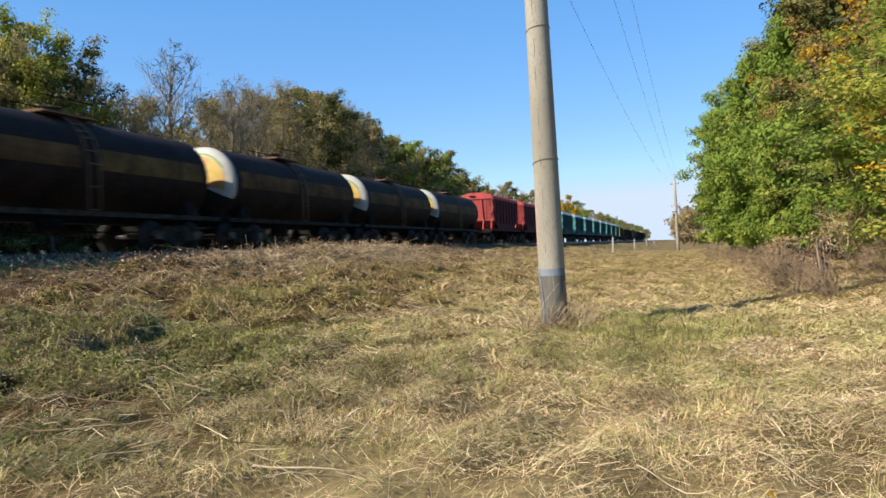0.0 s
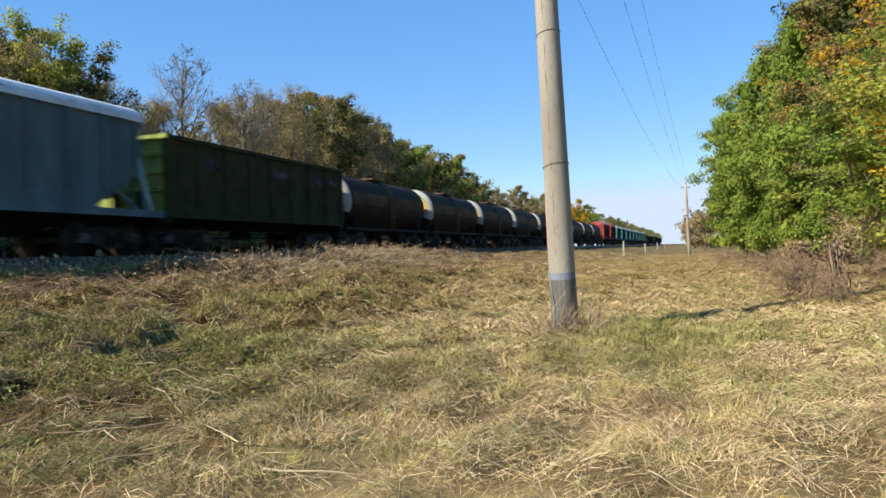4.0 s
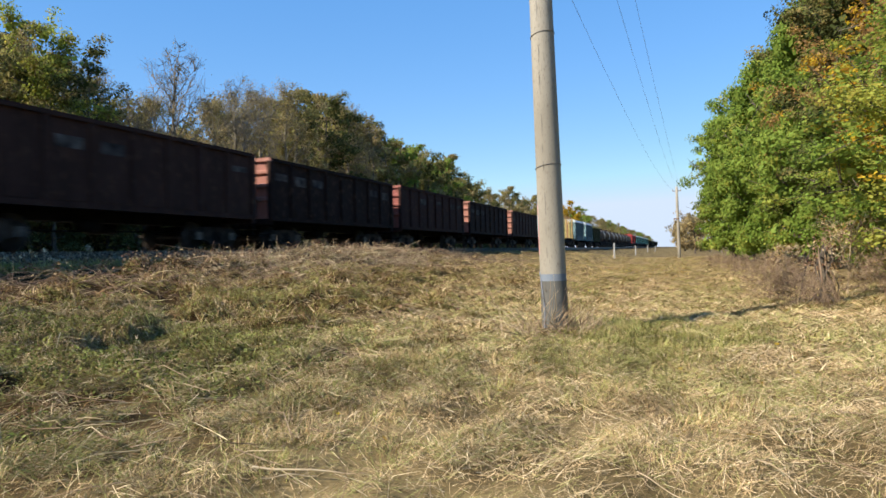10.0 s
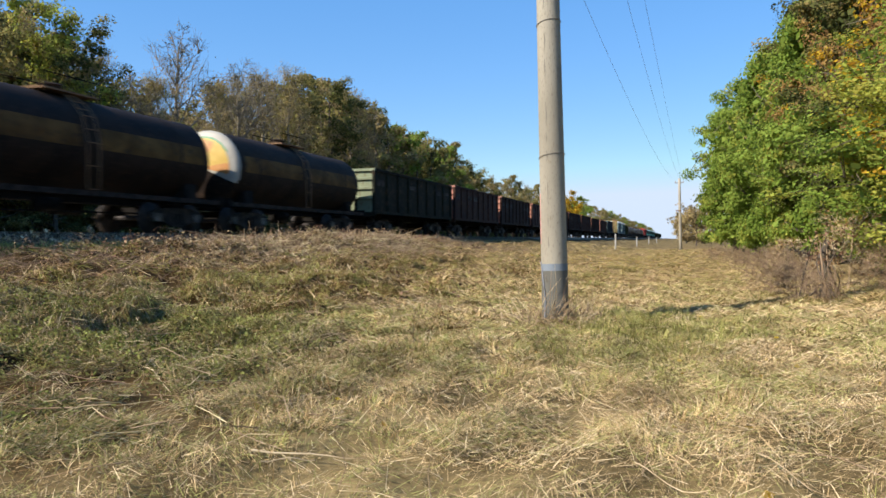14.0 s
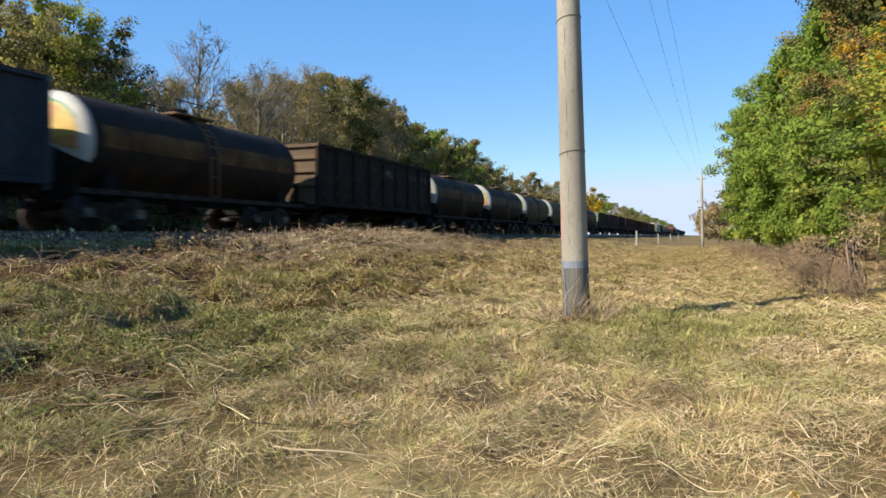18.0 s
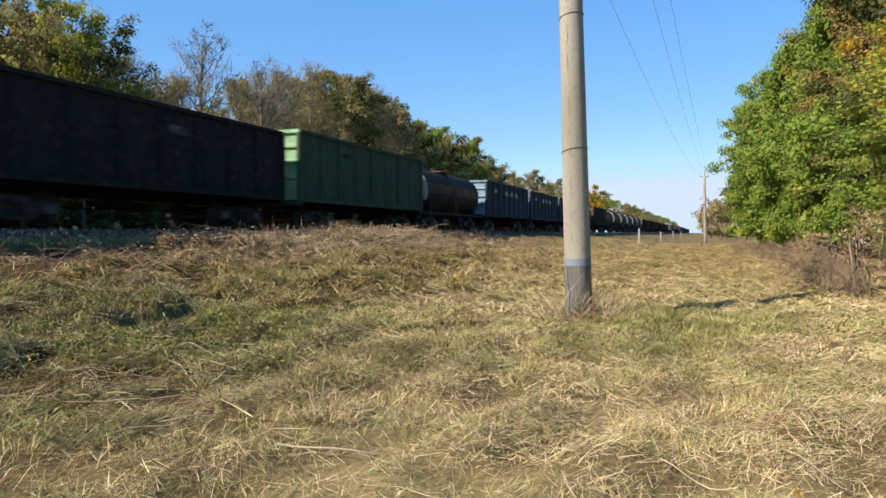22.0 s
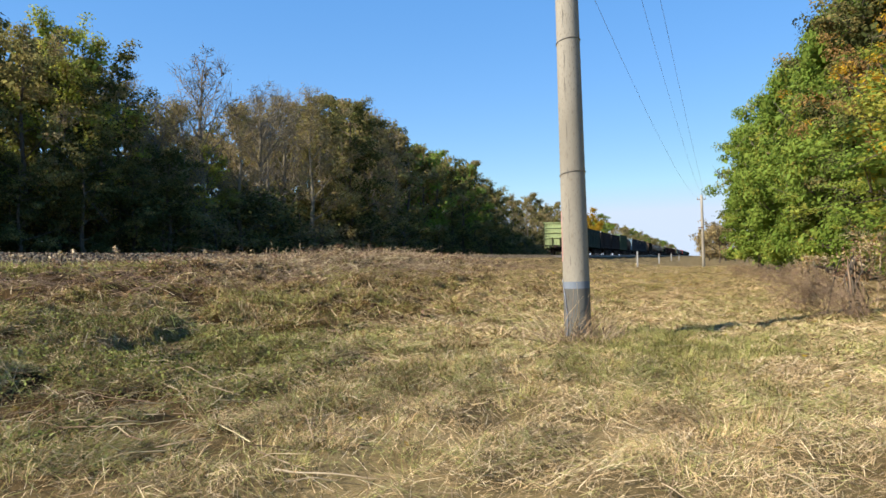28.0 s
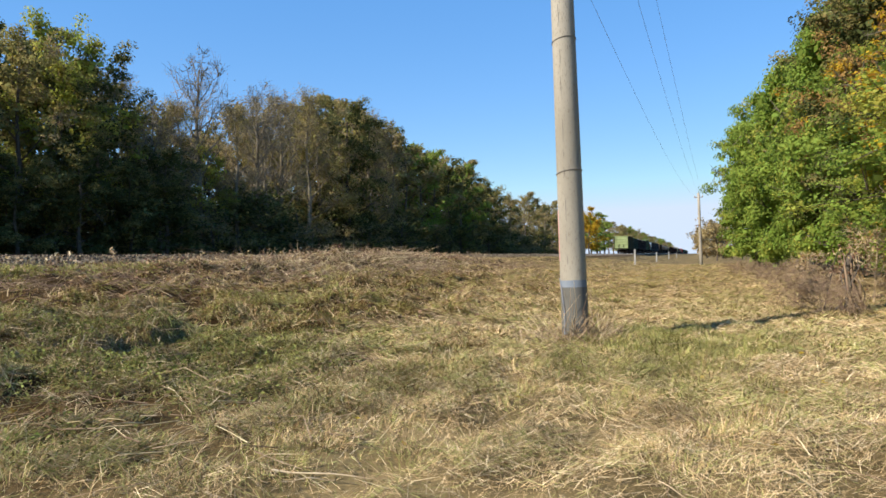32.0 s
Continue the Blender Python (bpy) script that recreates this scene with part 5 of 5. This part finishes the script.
CONSIST += [("hopper_teal", 555.0 + 13.0 * i) for i in range(9)]
CONSIST += [(k, 673.0 + 13.9 * i) for i, k in enumerate(("olive", "dark_green", "umber", "brown", "green", "olive", "grey", "umber", "dark_green", "brown", "teal", "grey"))]


def build_train():
    made, train = {}, []
    for kind, u in CONSIST:
        LITE["on"] = u > 560
        key = (kind, LITE["on"])
        if key not in made:
            made[key] = KINDS[kind]()
            w = made[key]
        else:
            w = copy_thing(made[key], pose(0, 0, 0))
        train.append((w, u + (0.45 if kind.startswith("tank") else 0.0)))
    LITE["on"] = False
    return train


TRAIN = build_train()


# ---- trees ----
def leaf_cloud(rng, centres, spread, count, size, face=1.0, clumps=0):
    """Small leaves gathered in flattened clumps round cluster centres; each clump's leaves face outwards from its heart."""
    if clumps and clumps < len(centres):
        centres = centres[rng.permutation(len(centres))[:clumps]]
    m = len(centres)
    girth = rng.uniform(0.6, 1.3, m)
    w = girth ** 2
    k = rng.choice(m, count, p=w / w.sum())
    way = rng.normal(size=(count, 3))
    way /= np.linalg.norm(way, axis=1)[:, None]
    off = way * (spread * 1.75 * girth[k] * rng.random(count) ** 0.45)[:, None] * [1, 1, 0.62]
    p = centres[k] + off
    out = p * [1, 1, 0]
    out /= np.linalg.norm(out, axis=1)[:, None] + 0.3
    nrm = rng.normal(size=(count, 3)) * 0.42 + way * 0.75 + out * 0.35 * face + [0, 0, 0.45]
    nrm /= np.linalg.norm(nrm, axis=1)[:, None]
    a = np.cross(nrm, rng.normal(size=(count, 3)))
    a /= np.linalg.norm(a, axis=1)[:, None]
    b = np.cross(nrm, a)
    s = (size * rng.uniform(0.6, 1.35, count))[:, None]
    a, b = a * s, b * s * 0.62
    V = np.stack([p - a * 0.9, p - b + a * 0.1, p + a * 0.9, p + b + a * 0.1], 1).reshape(-1, 3)
    return V, (np.arange(count)[:, None] * 4 + [0, 1, 2, 3])


def with_heart(rng, V, Q, pts, spread, count, size):
    """Adds the larger, shaded leaf sprays of a crown's inside."""
    inner = pts * [0.72, 0.72, 0.94]
    V2, Q2 = leaf_cloud(rng, inner, spread * 1.1, count, size, 0.0)
    return np.concatenate([V, V2]), np.concatenate([Q, Q2 + len(V)])


def skeleton_of(rng, h, radius, base, limbs, twigs, bare, lean=0.0, gauge=1.0, steep=1.0):
    """Trunk, limbs and twigs as tubes; returns them with the points where leaves gather."""
    g = Geo()
    pts = []
    top = h * 0.93
    trunk = [Vector((lean * max(z, 0.0) ** 1.4 + 0.10 * math.sin(z * 0.9 + base), 0.10 * math.cos(z * 0.7), z)) for z in np.linspace(-0.3, top, 9)]
    r0 = (0.012 * h + 0.05) * gauge
    g.tube(trunk, [r0 * (1.25 if i == 0 else 1.0) * (1 - 0.9 * i / 8) + 0.012 * gauge for i in range(9)], 8)
    def at(z):
        f = max(0, min(0.999, (z + 0.3) / (top + 0.3))) * 8
        i = int(f)
        return trunk[i].lerp(trunk[i + 1], f - i)
    for k in range(limbs):
        f = (k + rng.uniform(0.2, 0.8)) / limbs
        z = base + (top - base) * f
        az = k * 2.4 + rng.uniform(-0.5, 0.5)
        prof = math.sin(math.pi * min(1, 0.22 + 0.78 * f)) ** 0.7
        ln = radius * (0.35 + 0.75 * prof) * rng.uniform(0.7, 1.15)
        rise = rng.uniform(0.25, 0.8) * (0.5 + f) * steep
        d = Vector((math.cos(az), math.sin(az), rise)).normalized()
        p0 = at(z)
        path = [p0 + d * ln * t + Vector((0, 0, 0.10 * ln * t * t)) + Vector(rng.normal(0, 0.06, 3)) * ln * t for t in (0, 0.35, 0.7, 1.0)]
        rl = r0 * (0.42 - 0.25 * f)
        g.tube(path, [rl, rl * 0.7, rl * 0.4, 0.012 * gauge], 4, False)
        pts += [path[2], path[3], path[3].lerp(path[2], 0.5)]
        if f < 0.8:
            pts.append(path[1])
        for j in range(twigs):
            t = rng.uniform(0.3, 1.0)
            i = min(2, int(t * 3))
            q = path[i].lerp(path[i + 1], t * 3 - i if t < 1 else 1)
            e = (d * 0.6 + Vector(rng.normal(0, 0.7, 3)) + Vector((0, 0, 0.35))).normalized() * ln * rng.uniform(0.22, 0.5)
            mid = q + e * 0.5 + Vector(rng.normal(0, 0.05, 3)) * ln
            g.tube([q, q + e], [0.020 * gauge, 0.006 * gauge], 3, False)
            pts += [q + e, mid]
            if bare:
                for _ in range(5):
                    e2 = (e * 0.7 + Vector(rng.normal(0, 0.35, 3)) * e.length)
                    g.tube([mid, mid + e2 * 0.75], [0.011 * gauge, 0.005 * gauge], 3, False)
    pts.append(at(top))
    return g, np.array([tuple(p) for p in pts])


def build_tree(name, label, h, radius, base, leaf, count, size, seed, bark="bark", limbs=16, twigs=5, bare=False, spread=0.45, second=None, share=0.0, lean=0.0, cat="tree", gauge=1.0, face=1.0, heart=0.0, steep=1.0, clumps=0):
    rng = np.random.default_rng(seed)
    g, pts = skeleton_of(rng, h, radius, base, limbs, twigs, bare, lean, gauge, steep)
    t = thing(name, label, cat)
    part("trunk", g, M[bark], t, "", False)
    n2 = int(count * share)
    V, Q = leaf_cloud(rng, pts, spread, count - n2, size, face, clumps)
    if heart:
        V, Q = with_heart(rng, V, Q, pts, spread, int(count * heart), size * 2.3)
    part("crown", array_mesh("crown", V, Q, M[leaf]), None, t)
    if n2:
        pick = pts[rng.integers(0, len(pts), max(6, len(pts) // 4))]
        V, Q = leaf_cloud(rng, pick, spread * 0.8, n2, size, face)
        part("turned_leaves", array_mesh("turned_leaves", V, Q, M[second]), None, t, "leaves turned to autumn colour")
    return t


def build_vine_stump(x, y):
    """A dead stump wrapped in twisted vines with a few curled leaves."""
    rng = np.random.default_rng(17)
    t = thing("vine_stump", "dead stump wrapped in twisted brown vines beside the path", "stump")
    part("stump", Geo().tube([(0, 0, -0.1), (0.02, 0.01, 0.3), (-0.03, 0.03, 0.7), (0.02, 0.0, 1.0)], [0.11, 0.085, 0.07, 0.04], 10), M["bark"], t, "weathered grey-brown stump")
    for k in range(16):
        a, turn, r = rng.uniform(0, 6.28), rng.uniform(-2.5, 2.5), rng.uniform(0.10, 0.30)
        top = rng.uniform(0.6, 1.25)
        pts = [(math.cos(a + turn * f) * r * (1.5 - 0.9 * f) + rng.normal(0, 0.02), math.sin(a + turn * f) * r * (1.5 - 0.9 * f) + rng.normal(0, 0.02), -0.05 + top * f) for f in (0, 0.2, 0.4, 0.6, 0.8, 1.0)]
        w = rng.uniform(0.008, 0.024)
        part("vine", Geo().tube(pts, [w, w, w * 0.9, w * 0.75, w * 0.6, w * 0.3], 6, False), M["grey_twig" if k % 2 else "bark"], t)
    cen = rng.normal(size=(60, 3)) * [0.22, 0.22, 0.28] + [0, 0, 0.75]
    V, Q = leaf_cloud(rng, cen, 0.06, 420, 0.03, 0.0)
    part("dead_leaves", array_mesh("dead_leaves", V, Q, M["curled_leaf"]), None, t, "curled brown dead leaves")
    t.matrix_world = pose(x, y, float(bank(x, y)))


def build_woods():
    # wood behind the track: variants, then placed along its edge
    SPEC = {
        "olive": ("deciduous_tree", "olive-brown autumn tree at the wood edge", 3.6, 2.0, "leaf_olive", 8000, "bark", 18, 6, False, "leaf_brown", 0.25),
        "brown": ("deciduous_tree", "thin brown half-bare autumn tree at the wood edge", 3.3, 2.2, "leaf_brown", 5000, "bark_grey", 18, 8, True, "leaf_olive", 0.3),
        "dark": ("deciduous_tree", "dark green dense tree at the wood edge", 3.8, 1.6, "leaf_dark", 9000, "bark", 20, 6, False, "leaf_olive", 0.35),
        "green": ("deciduous_tree", "green leafy tree at the wood edge", 3.4, 2.0, "leaf_green", 9000, "bark", 18, 6, False, "leaf_olive", 0.2),
        "bare": ("bare_tree", "almost bare grey-branched tree with few leaves", 3.0, 3.0, "leaf_brown", 800, "bark_grey", 26, 10, True, "leaf_olive", 0.3),
        "lime": ("deciduous_tree", "yellow-green autumn tree at the wood edge", 3.3, 2.2, "leaf_lime", 8500, "bark", 18, 6, False, "leaf_olive", 0.4),
        "yellow": ("deciduous_tree", "golden-yellow autumn tree at the wood edge", 3.8, 2.0, "leaf_yellow", 9000, "bark", 18, 6, False, None, 0.0),
    }
    V, first = {}, {}
    for i, (k, (name, label, rad, base, leaf, count, bark, limbs, twigs, bare, second, share)) in enumerate(SPEC.items()):
        hh = {"bare": 0.0, "brown": 0.0}.get(k, 0.06)
        clump = {"bare": 0, "brown": 0}.get(k, 110)
        up = {"bare": 2.6, "brown": 1.8}.get(k, 1.0)
        if k != "yellow":
            V[k, 0] = build_tree(name, label, 14, rad, base, leaf, int(count * (2.4 if k == "brown" else 1.0 if bare else 1.8)), 0.06 if bare else 0.085, 21 + i, bark, limbs, twigs, bare, 0.40, second, share, face=0.0, heart=hh, steep=up, gauge=1.15 if k == "bare" else 1.0, clumps=clump)
        V[k, 1] = build_tree(name, label, 14, rad, base, leaf, int(count * (0.5 if bare else 0.8)), 0.14, 31 + i, bark, limbs - 4, 3, bare and k == "bare", 0.46, second, share, face=0.0, heart=hh, steep=up, clumps=clump)
    tall = {k: max(float(np.max([v.co.z for v in c.data.vertices])) for c in t.children) for k, t in V.items()}
    first = dict.fromkeys(V, True)
    rng = random.Random(8)

    def put(kind, x, y, h, wide=1.0):
        kind = (kind, 0 if y < 72 and x > -36 and kind != "yellow" else 1)
        s = h / tall[kind]
        m = pose(x, y, float(bank(x, y)) - 0.1, 0, 0, rng.uniform(0, 360)) @ Matrix.Diagonal((s * wide, s * wide, s, 1))
        if first[kind]:
            first[kind] = False
            V[kind].matrix_world = m
        else:
            q = V[kind].scale
            copy_thing(V[kind], m @ Matrix.Diagonal((1 / q.x, 1 / q.y, 1 / q.z, 1)))
    # skyline of the wood: distance along the track and height at 33 m from the standpoint's line
    LY = [-20, 20, 26.3, 30, 33, 35, 37.6, 40.7, 44.6, 47.5, 53, 58.5, 63.2, 66.8, 71, 84, 93, 100, 110, 125, 148, 172, 219, 250, 290, 400, 700]
    LH = [13.0, 13.4, 13.7, 14.9, 13.3, 12.0, 11.4, 12.8, 14.0, 15.0, 16.6, 17.0, 18.4, 16.6, 16.6, 16.4, 15.4, 15.8, 13.6, 13.2, 14.2, 13.4, 13.6, 12, 11.4, 11, 11]
    front = [("dark", -8), ("dark", -3), ("dark", 2), ("dark", 7), ("dark", 11.5), ("dark", 15.5), ("dark", 19.5), ("dark", 23.2), ("olive", 26.6), ("lime", 29.4), ("dark", 31.6), ("brown", 33.6), ("bare", 36.2), ("brown", 38.6),
             ("bare", 41.0), ("lime", 41.8), ("brown", 44.6), ("bare", 47.0), ("brown", 49.5), ("bare", 52.0), ("brown", 55), ("olive", 58.5), ("dark", 63.2), ("brown", 66.8), ("brown", 70.5), ("brown", 75), ("olive", 79.5), ("green", 84), ("olive", 88), ("dark", 93), ("green", 100), ("olive", 105), ("dark", 112), ("brown", 119), ("brown", 127), ("brown", 136), ("olive", 145), ("brown", 155), ("olive", 166), ("brown", 178), ("brown", 190), ("olive", 203)]
    for k, y in front:
        h = float(np.interp(y, LY, LH)) * rng.uniform(0.93, 1.03)
        h = {41.0: 16.2, 41.8: 9.2}.get(y, h)
        put(k, -33 + rng.uniform(-0.7, 0.7), y, h, 0.95 if y == 41.0 else 1.0)
    # low dark growth leaning out, added for the shade below the tall crowns
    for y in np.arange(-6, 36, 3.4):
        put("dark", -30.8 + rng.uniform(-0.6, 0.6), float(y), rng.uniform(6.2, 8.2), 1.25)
    put("yellow", -31.0, 212, 15.5, 1.1)
    put("yellow", -31.5, 220, 14.0, 1.1)
    y = -14
    while y < 260:
        h = float(np.interp(y * 0.86, LY, LH)) * rng.uniform(0.98, 1.12)
        put(rng.choice(("dark", "dark", "olive")) if y < 36 else rng.choice(("brown", "olive", "brown") if y < 68 else ("olive", "brown", "dark")), -38.5 + rng.uniform(-1.5, 1.5), y, h)
        y += rng.uniform(4.2, 6.5) * (1 if y < 110 else 1.9)
    y = -12
    while y < 150:
        put(rng.choice(("dark", "olive", "dark")), -45 + rng.uniform(-1.5, 1.5), y, float(np.interp(y * 0.73, LY, LH)) * rng.uniform(1.05, 1.2), 1.15)
        y += rng.uniform(4.5, 6.0)
    y = 232
    while y < 900:
        put(rng.choice(("olive", "brown", "brown", "green")), -32 + rng.uniform(-2, 2), y, rng.uniform(11.5, 15), 1.4)
        y += 9 + (y - 232) * 0.03
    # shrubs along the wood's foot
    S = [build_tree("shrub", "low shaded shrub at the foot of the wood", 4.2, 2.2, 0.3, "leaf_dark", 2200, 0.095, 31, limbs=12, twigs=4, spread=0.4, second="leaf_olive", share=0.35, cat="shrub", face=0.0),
         build_tree("shrub", "low olive shrub at the foot of the wood", 4.2, 2.2, 0.3, "leaf_brown", 1900, 0.085, 32, limbs=12, twigs=4, spread=0.4, second="leaf_olive", share=0.4, cat="shrub", face=0.0)]
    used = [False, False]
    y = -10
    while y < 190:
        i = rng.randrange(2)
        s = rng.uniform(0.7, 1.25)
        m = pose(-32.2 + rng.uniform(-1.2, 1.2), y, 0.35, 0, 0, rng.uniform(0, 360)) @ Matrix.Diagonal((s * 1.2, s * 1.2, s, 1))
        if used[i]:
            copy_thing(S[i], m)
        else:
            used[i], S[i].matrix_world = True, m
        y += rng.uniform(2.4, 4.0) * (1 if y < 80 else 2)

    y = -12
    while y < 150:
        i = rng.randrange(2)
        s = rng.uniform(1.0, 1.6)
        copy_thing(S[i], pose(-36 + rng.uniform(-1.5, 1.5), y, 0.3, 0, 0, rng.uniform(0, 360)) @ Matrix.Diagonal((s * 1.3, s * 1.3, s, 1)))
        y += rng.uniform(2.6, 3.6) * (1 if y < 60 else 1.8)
    for k, unused in first.items():
        if unused:
            for o in [*V[k].children_recursive, V[k]]:
                bpy.data.objects.remove(o)

    # dark leaf mass added to close sky gaps and deepen the wood's shade
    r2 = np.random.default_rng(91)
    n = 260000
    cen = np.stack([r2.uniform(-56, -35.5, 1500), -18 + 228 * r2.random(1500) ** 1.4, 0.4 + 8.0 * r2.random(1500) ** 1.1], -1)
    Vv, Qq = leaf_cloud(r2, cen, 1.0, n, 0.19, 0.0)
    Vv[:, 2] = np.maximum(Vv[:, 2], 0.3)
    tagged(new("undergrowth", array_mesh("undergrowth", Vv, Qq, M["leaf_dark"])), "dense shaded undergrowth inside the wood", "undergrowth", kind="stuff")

    # wood along the path: larger, closer crowns
    near = [
        build_tree("deciduous_tree", "leafy tree with bright green foliage hanging to the ground", 10.5, 3.1, 0.4, "leaf_green", 42000, 0.085, 41, heart=0.08, limbs=30, twigs=7, spread=0.40, second="leaf_lime", share=0.15, clumps=190),
        build_tree("deciduous_tree", "yellow-green autumn tree at the path's edge", 10.5, 3.6, 0.4, "leaf_lime", 56000, 0.058, 42, heart=0.08, limbs=32, twigs=9, spread=0.34, second="leaf_yellow", share=0.2, clumps=260),
        build_tree("deciduous_tree", "rust and yellow autumn tree at the path's edge", 12.5, 3.6, 1.6, "leaf_rust", 40000, 0.062, 43, heart=0.08, limbs=30, twigs=9, spread=0.36, second="leaf_yellow", share=0.35, clumps=220),
        build_tree("deciduous_tree", "tall dark green tree behind the path's edge", 13.5, 3.8, 1.5, "leaf_dark", 34000, 0.085, 44, heart=0.06, limbs=26, twigs=6, spread=0.40, second="leaf_olive", share=0.3, clumps=170),
        build_tree("deciduous_tree", "yellowish green tree farther along the path", 10.5, 3.6, 0.4, "leaf_lime", 44000, 0.075, 45, heart=0.08, limbs=30, twigs=7, spread=0.38, second="leaf_rust", share=0.10, clumps=210),
    ]
    near.append(build_tree("deciduous_tree", "green leafy tree turning yellow at the path's edge", 10.5, 3.6, 0.3, "leaf_green", 54000, 0.06, 46, heart=0.08, limbs=32, twigs=9, spread=0.34, second="leaf_lime", share=0.4, clumps=260))
    done = [False] * 6
    rows = [(1, 5.8, 12.2, 0.85, 0.52), (5, 5.5, 16.5, 0.82, 0.58), (5, 5.3, 21.0, 0.80, 0.68), (3, 6.9, 26, 0.78), (2, 6.9, 30, 0.86), (0, 5.4, 30.5, 0.86, 1.0), (0, 5.8, 35, 1.05, 1.02), (0, 4.9, 40, 1.08, 1.02), (0, 4.3, 45.5, 1.05, 0.98), (0, 3.5, 51, 1.02, 0.93), (3, 4.3, 56, 0.84), (4, 5.2, 57, 0.9),
            (2, 6.9, 14.8, 0.92), (2, 6.5, 19.2, 0.92), (3, 6.9, 27.5, 0.98), (2, 7.6, 23.5, 0.95), (2, 7.8, 33, 0.88), (3, 8.4, 40, 0.82), (3, 7.4, 49, 0.78), (3, 7.8, 56, 0.8), (3, 9.5, 10.5, 1.0), (3, 6.7, 36, 1.02), (1, 9.0, 7.0, 1.0),
            (0, 6.0, 64, 0.8), (4, 6.5, 72, 0.8), (3, 7.0, 82, 0.7), (0, 7.5, 95, 0.8)]
    for i, x, y, s, *tall in rows:
        m = pose(x, y, float(bank(x, y)) - 0.1, 0, 0, rng.uniform(0, 360)) @ Matrix.Diagonal((s, s, tall[0] if tall else s, 1))
        if done[i]:
            copy_thing(near[i], m)
        else:
            done[i], near[i].matrix_world = True, m
    # dry brush at the foot of the path-side wood
    dry = [build_tree("dry_bush", "leafless purplish-brown bush at the path's edge", 1.5, 0.9, 0.1, "leaf_brown", 420, 0.022, 55, "grey_twig", 34, 8, True, spread=0.2, cat="bush", gauge=0.30),
           build_tree("dry_bush", "tangle of dead weeds and vines at the path's edge", 1.9, 0.7, 0.2, "leaf_rust", 650, 0.028, 56, "dead_stem", 30, 8, True, spread=0.16, cat="bush", gauge=0.35)]
    used = [False, False]
    for i, x, y, s in ((1, 3.1, 15.2, 0.78), (0, 3.4, 14.0, 0.5), (0, 2.8, 17.2, 0.65), (0, 2.5, 18.6, 0.6), (0, 3.1, 19.5, 0.8), (1, 2.9, 22, 0.7), (0, 2.2, 23.5, 0.7), (0, 2.7, 25.5, 0.8), (0, 1.9, 28, 0.7), (0, 2.3, 30, 0.8), (0, 1.7, 34, 0.8), (0, 1.6, 38, 0.8), (0, 1.85, 13.2, 0.7), (0, 1.55, 14.3, 0.75), (0, 2.2, 12.4, 0.6), (0, 2.0, 16.0, 0.9)):
        m = pose(x, y, float(bank(x, y)) - 0.03, 0, 0, rng.uniform(0, 360)) @ Matrix.Diagonal((s * 1.2, s * 1.2, s, 1))
        if used[i]:
            copy_thing(dry[i], m)
        else:
            used[i], dry[i].matrix_world = True, m
    build_vine_stump(2.35, 13.4)
    far = build_tree("shrub", "tawny rounded bush beyond the far pole", 4.5, 2.6, 0.3, "leaf_brown", 3000, 0.16, 51, limbs=14, twigs=4, spread=0.4, cat="shrub")
    far.matrix_world = pose(2.2, 105, 0.1)
    for x, y, s in ((1.5, 160, 1.2), (4, 135, 1.3), (2.5, 220, 1.6), (2, 300, 1.8)):
        copy_thing(far, pose(x, y, 0.1, 0, 0, 70 * s) @ Matrix.Diagonal((s, s, s, 1)))


build_woods()


def motions():
    for w, u in TRAIN:
        walk(w, [(t, pose(RAIL_X, u + SPEED * (t - 24.5), RAIL_Z)) for t in (0.0, 8.0, 16.0, 24.0, 32.0)])

motions()
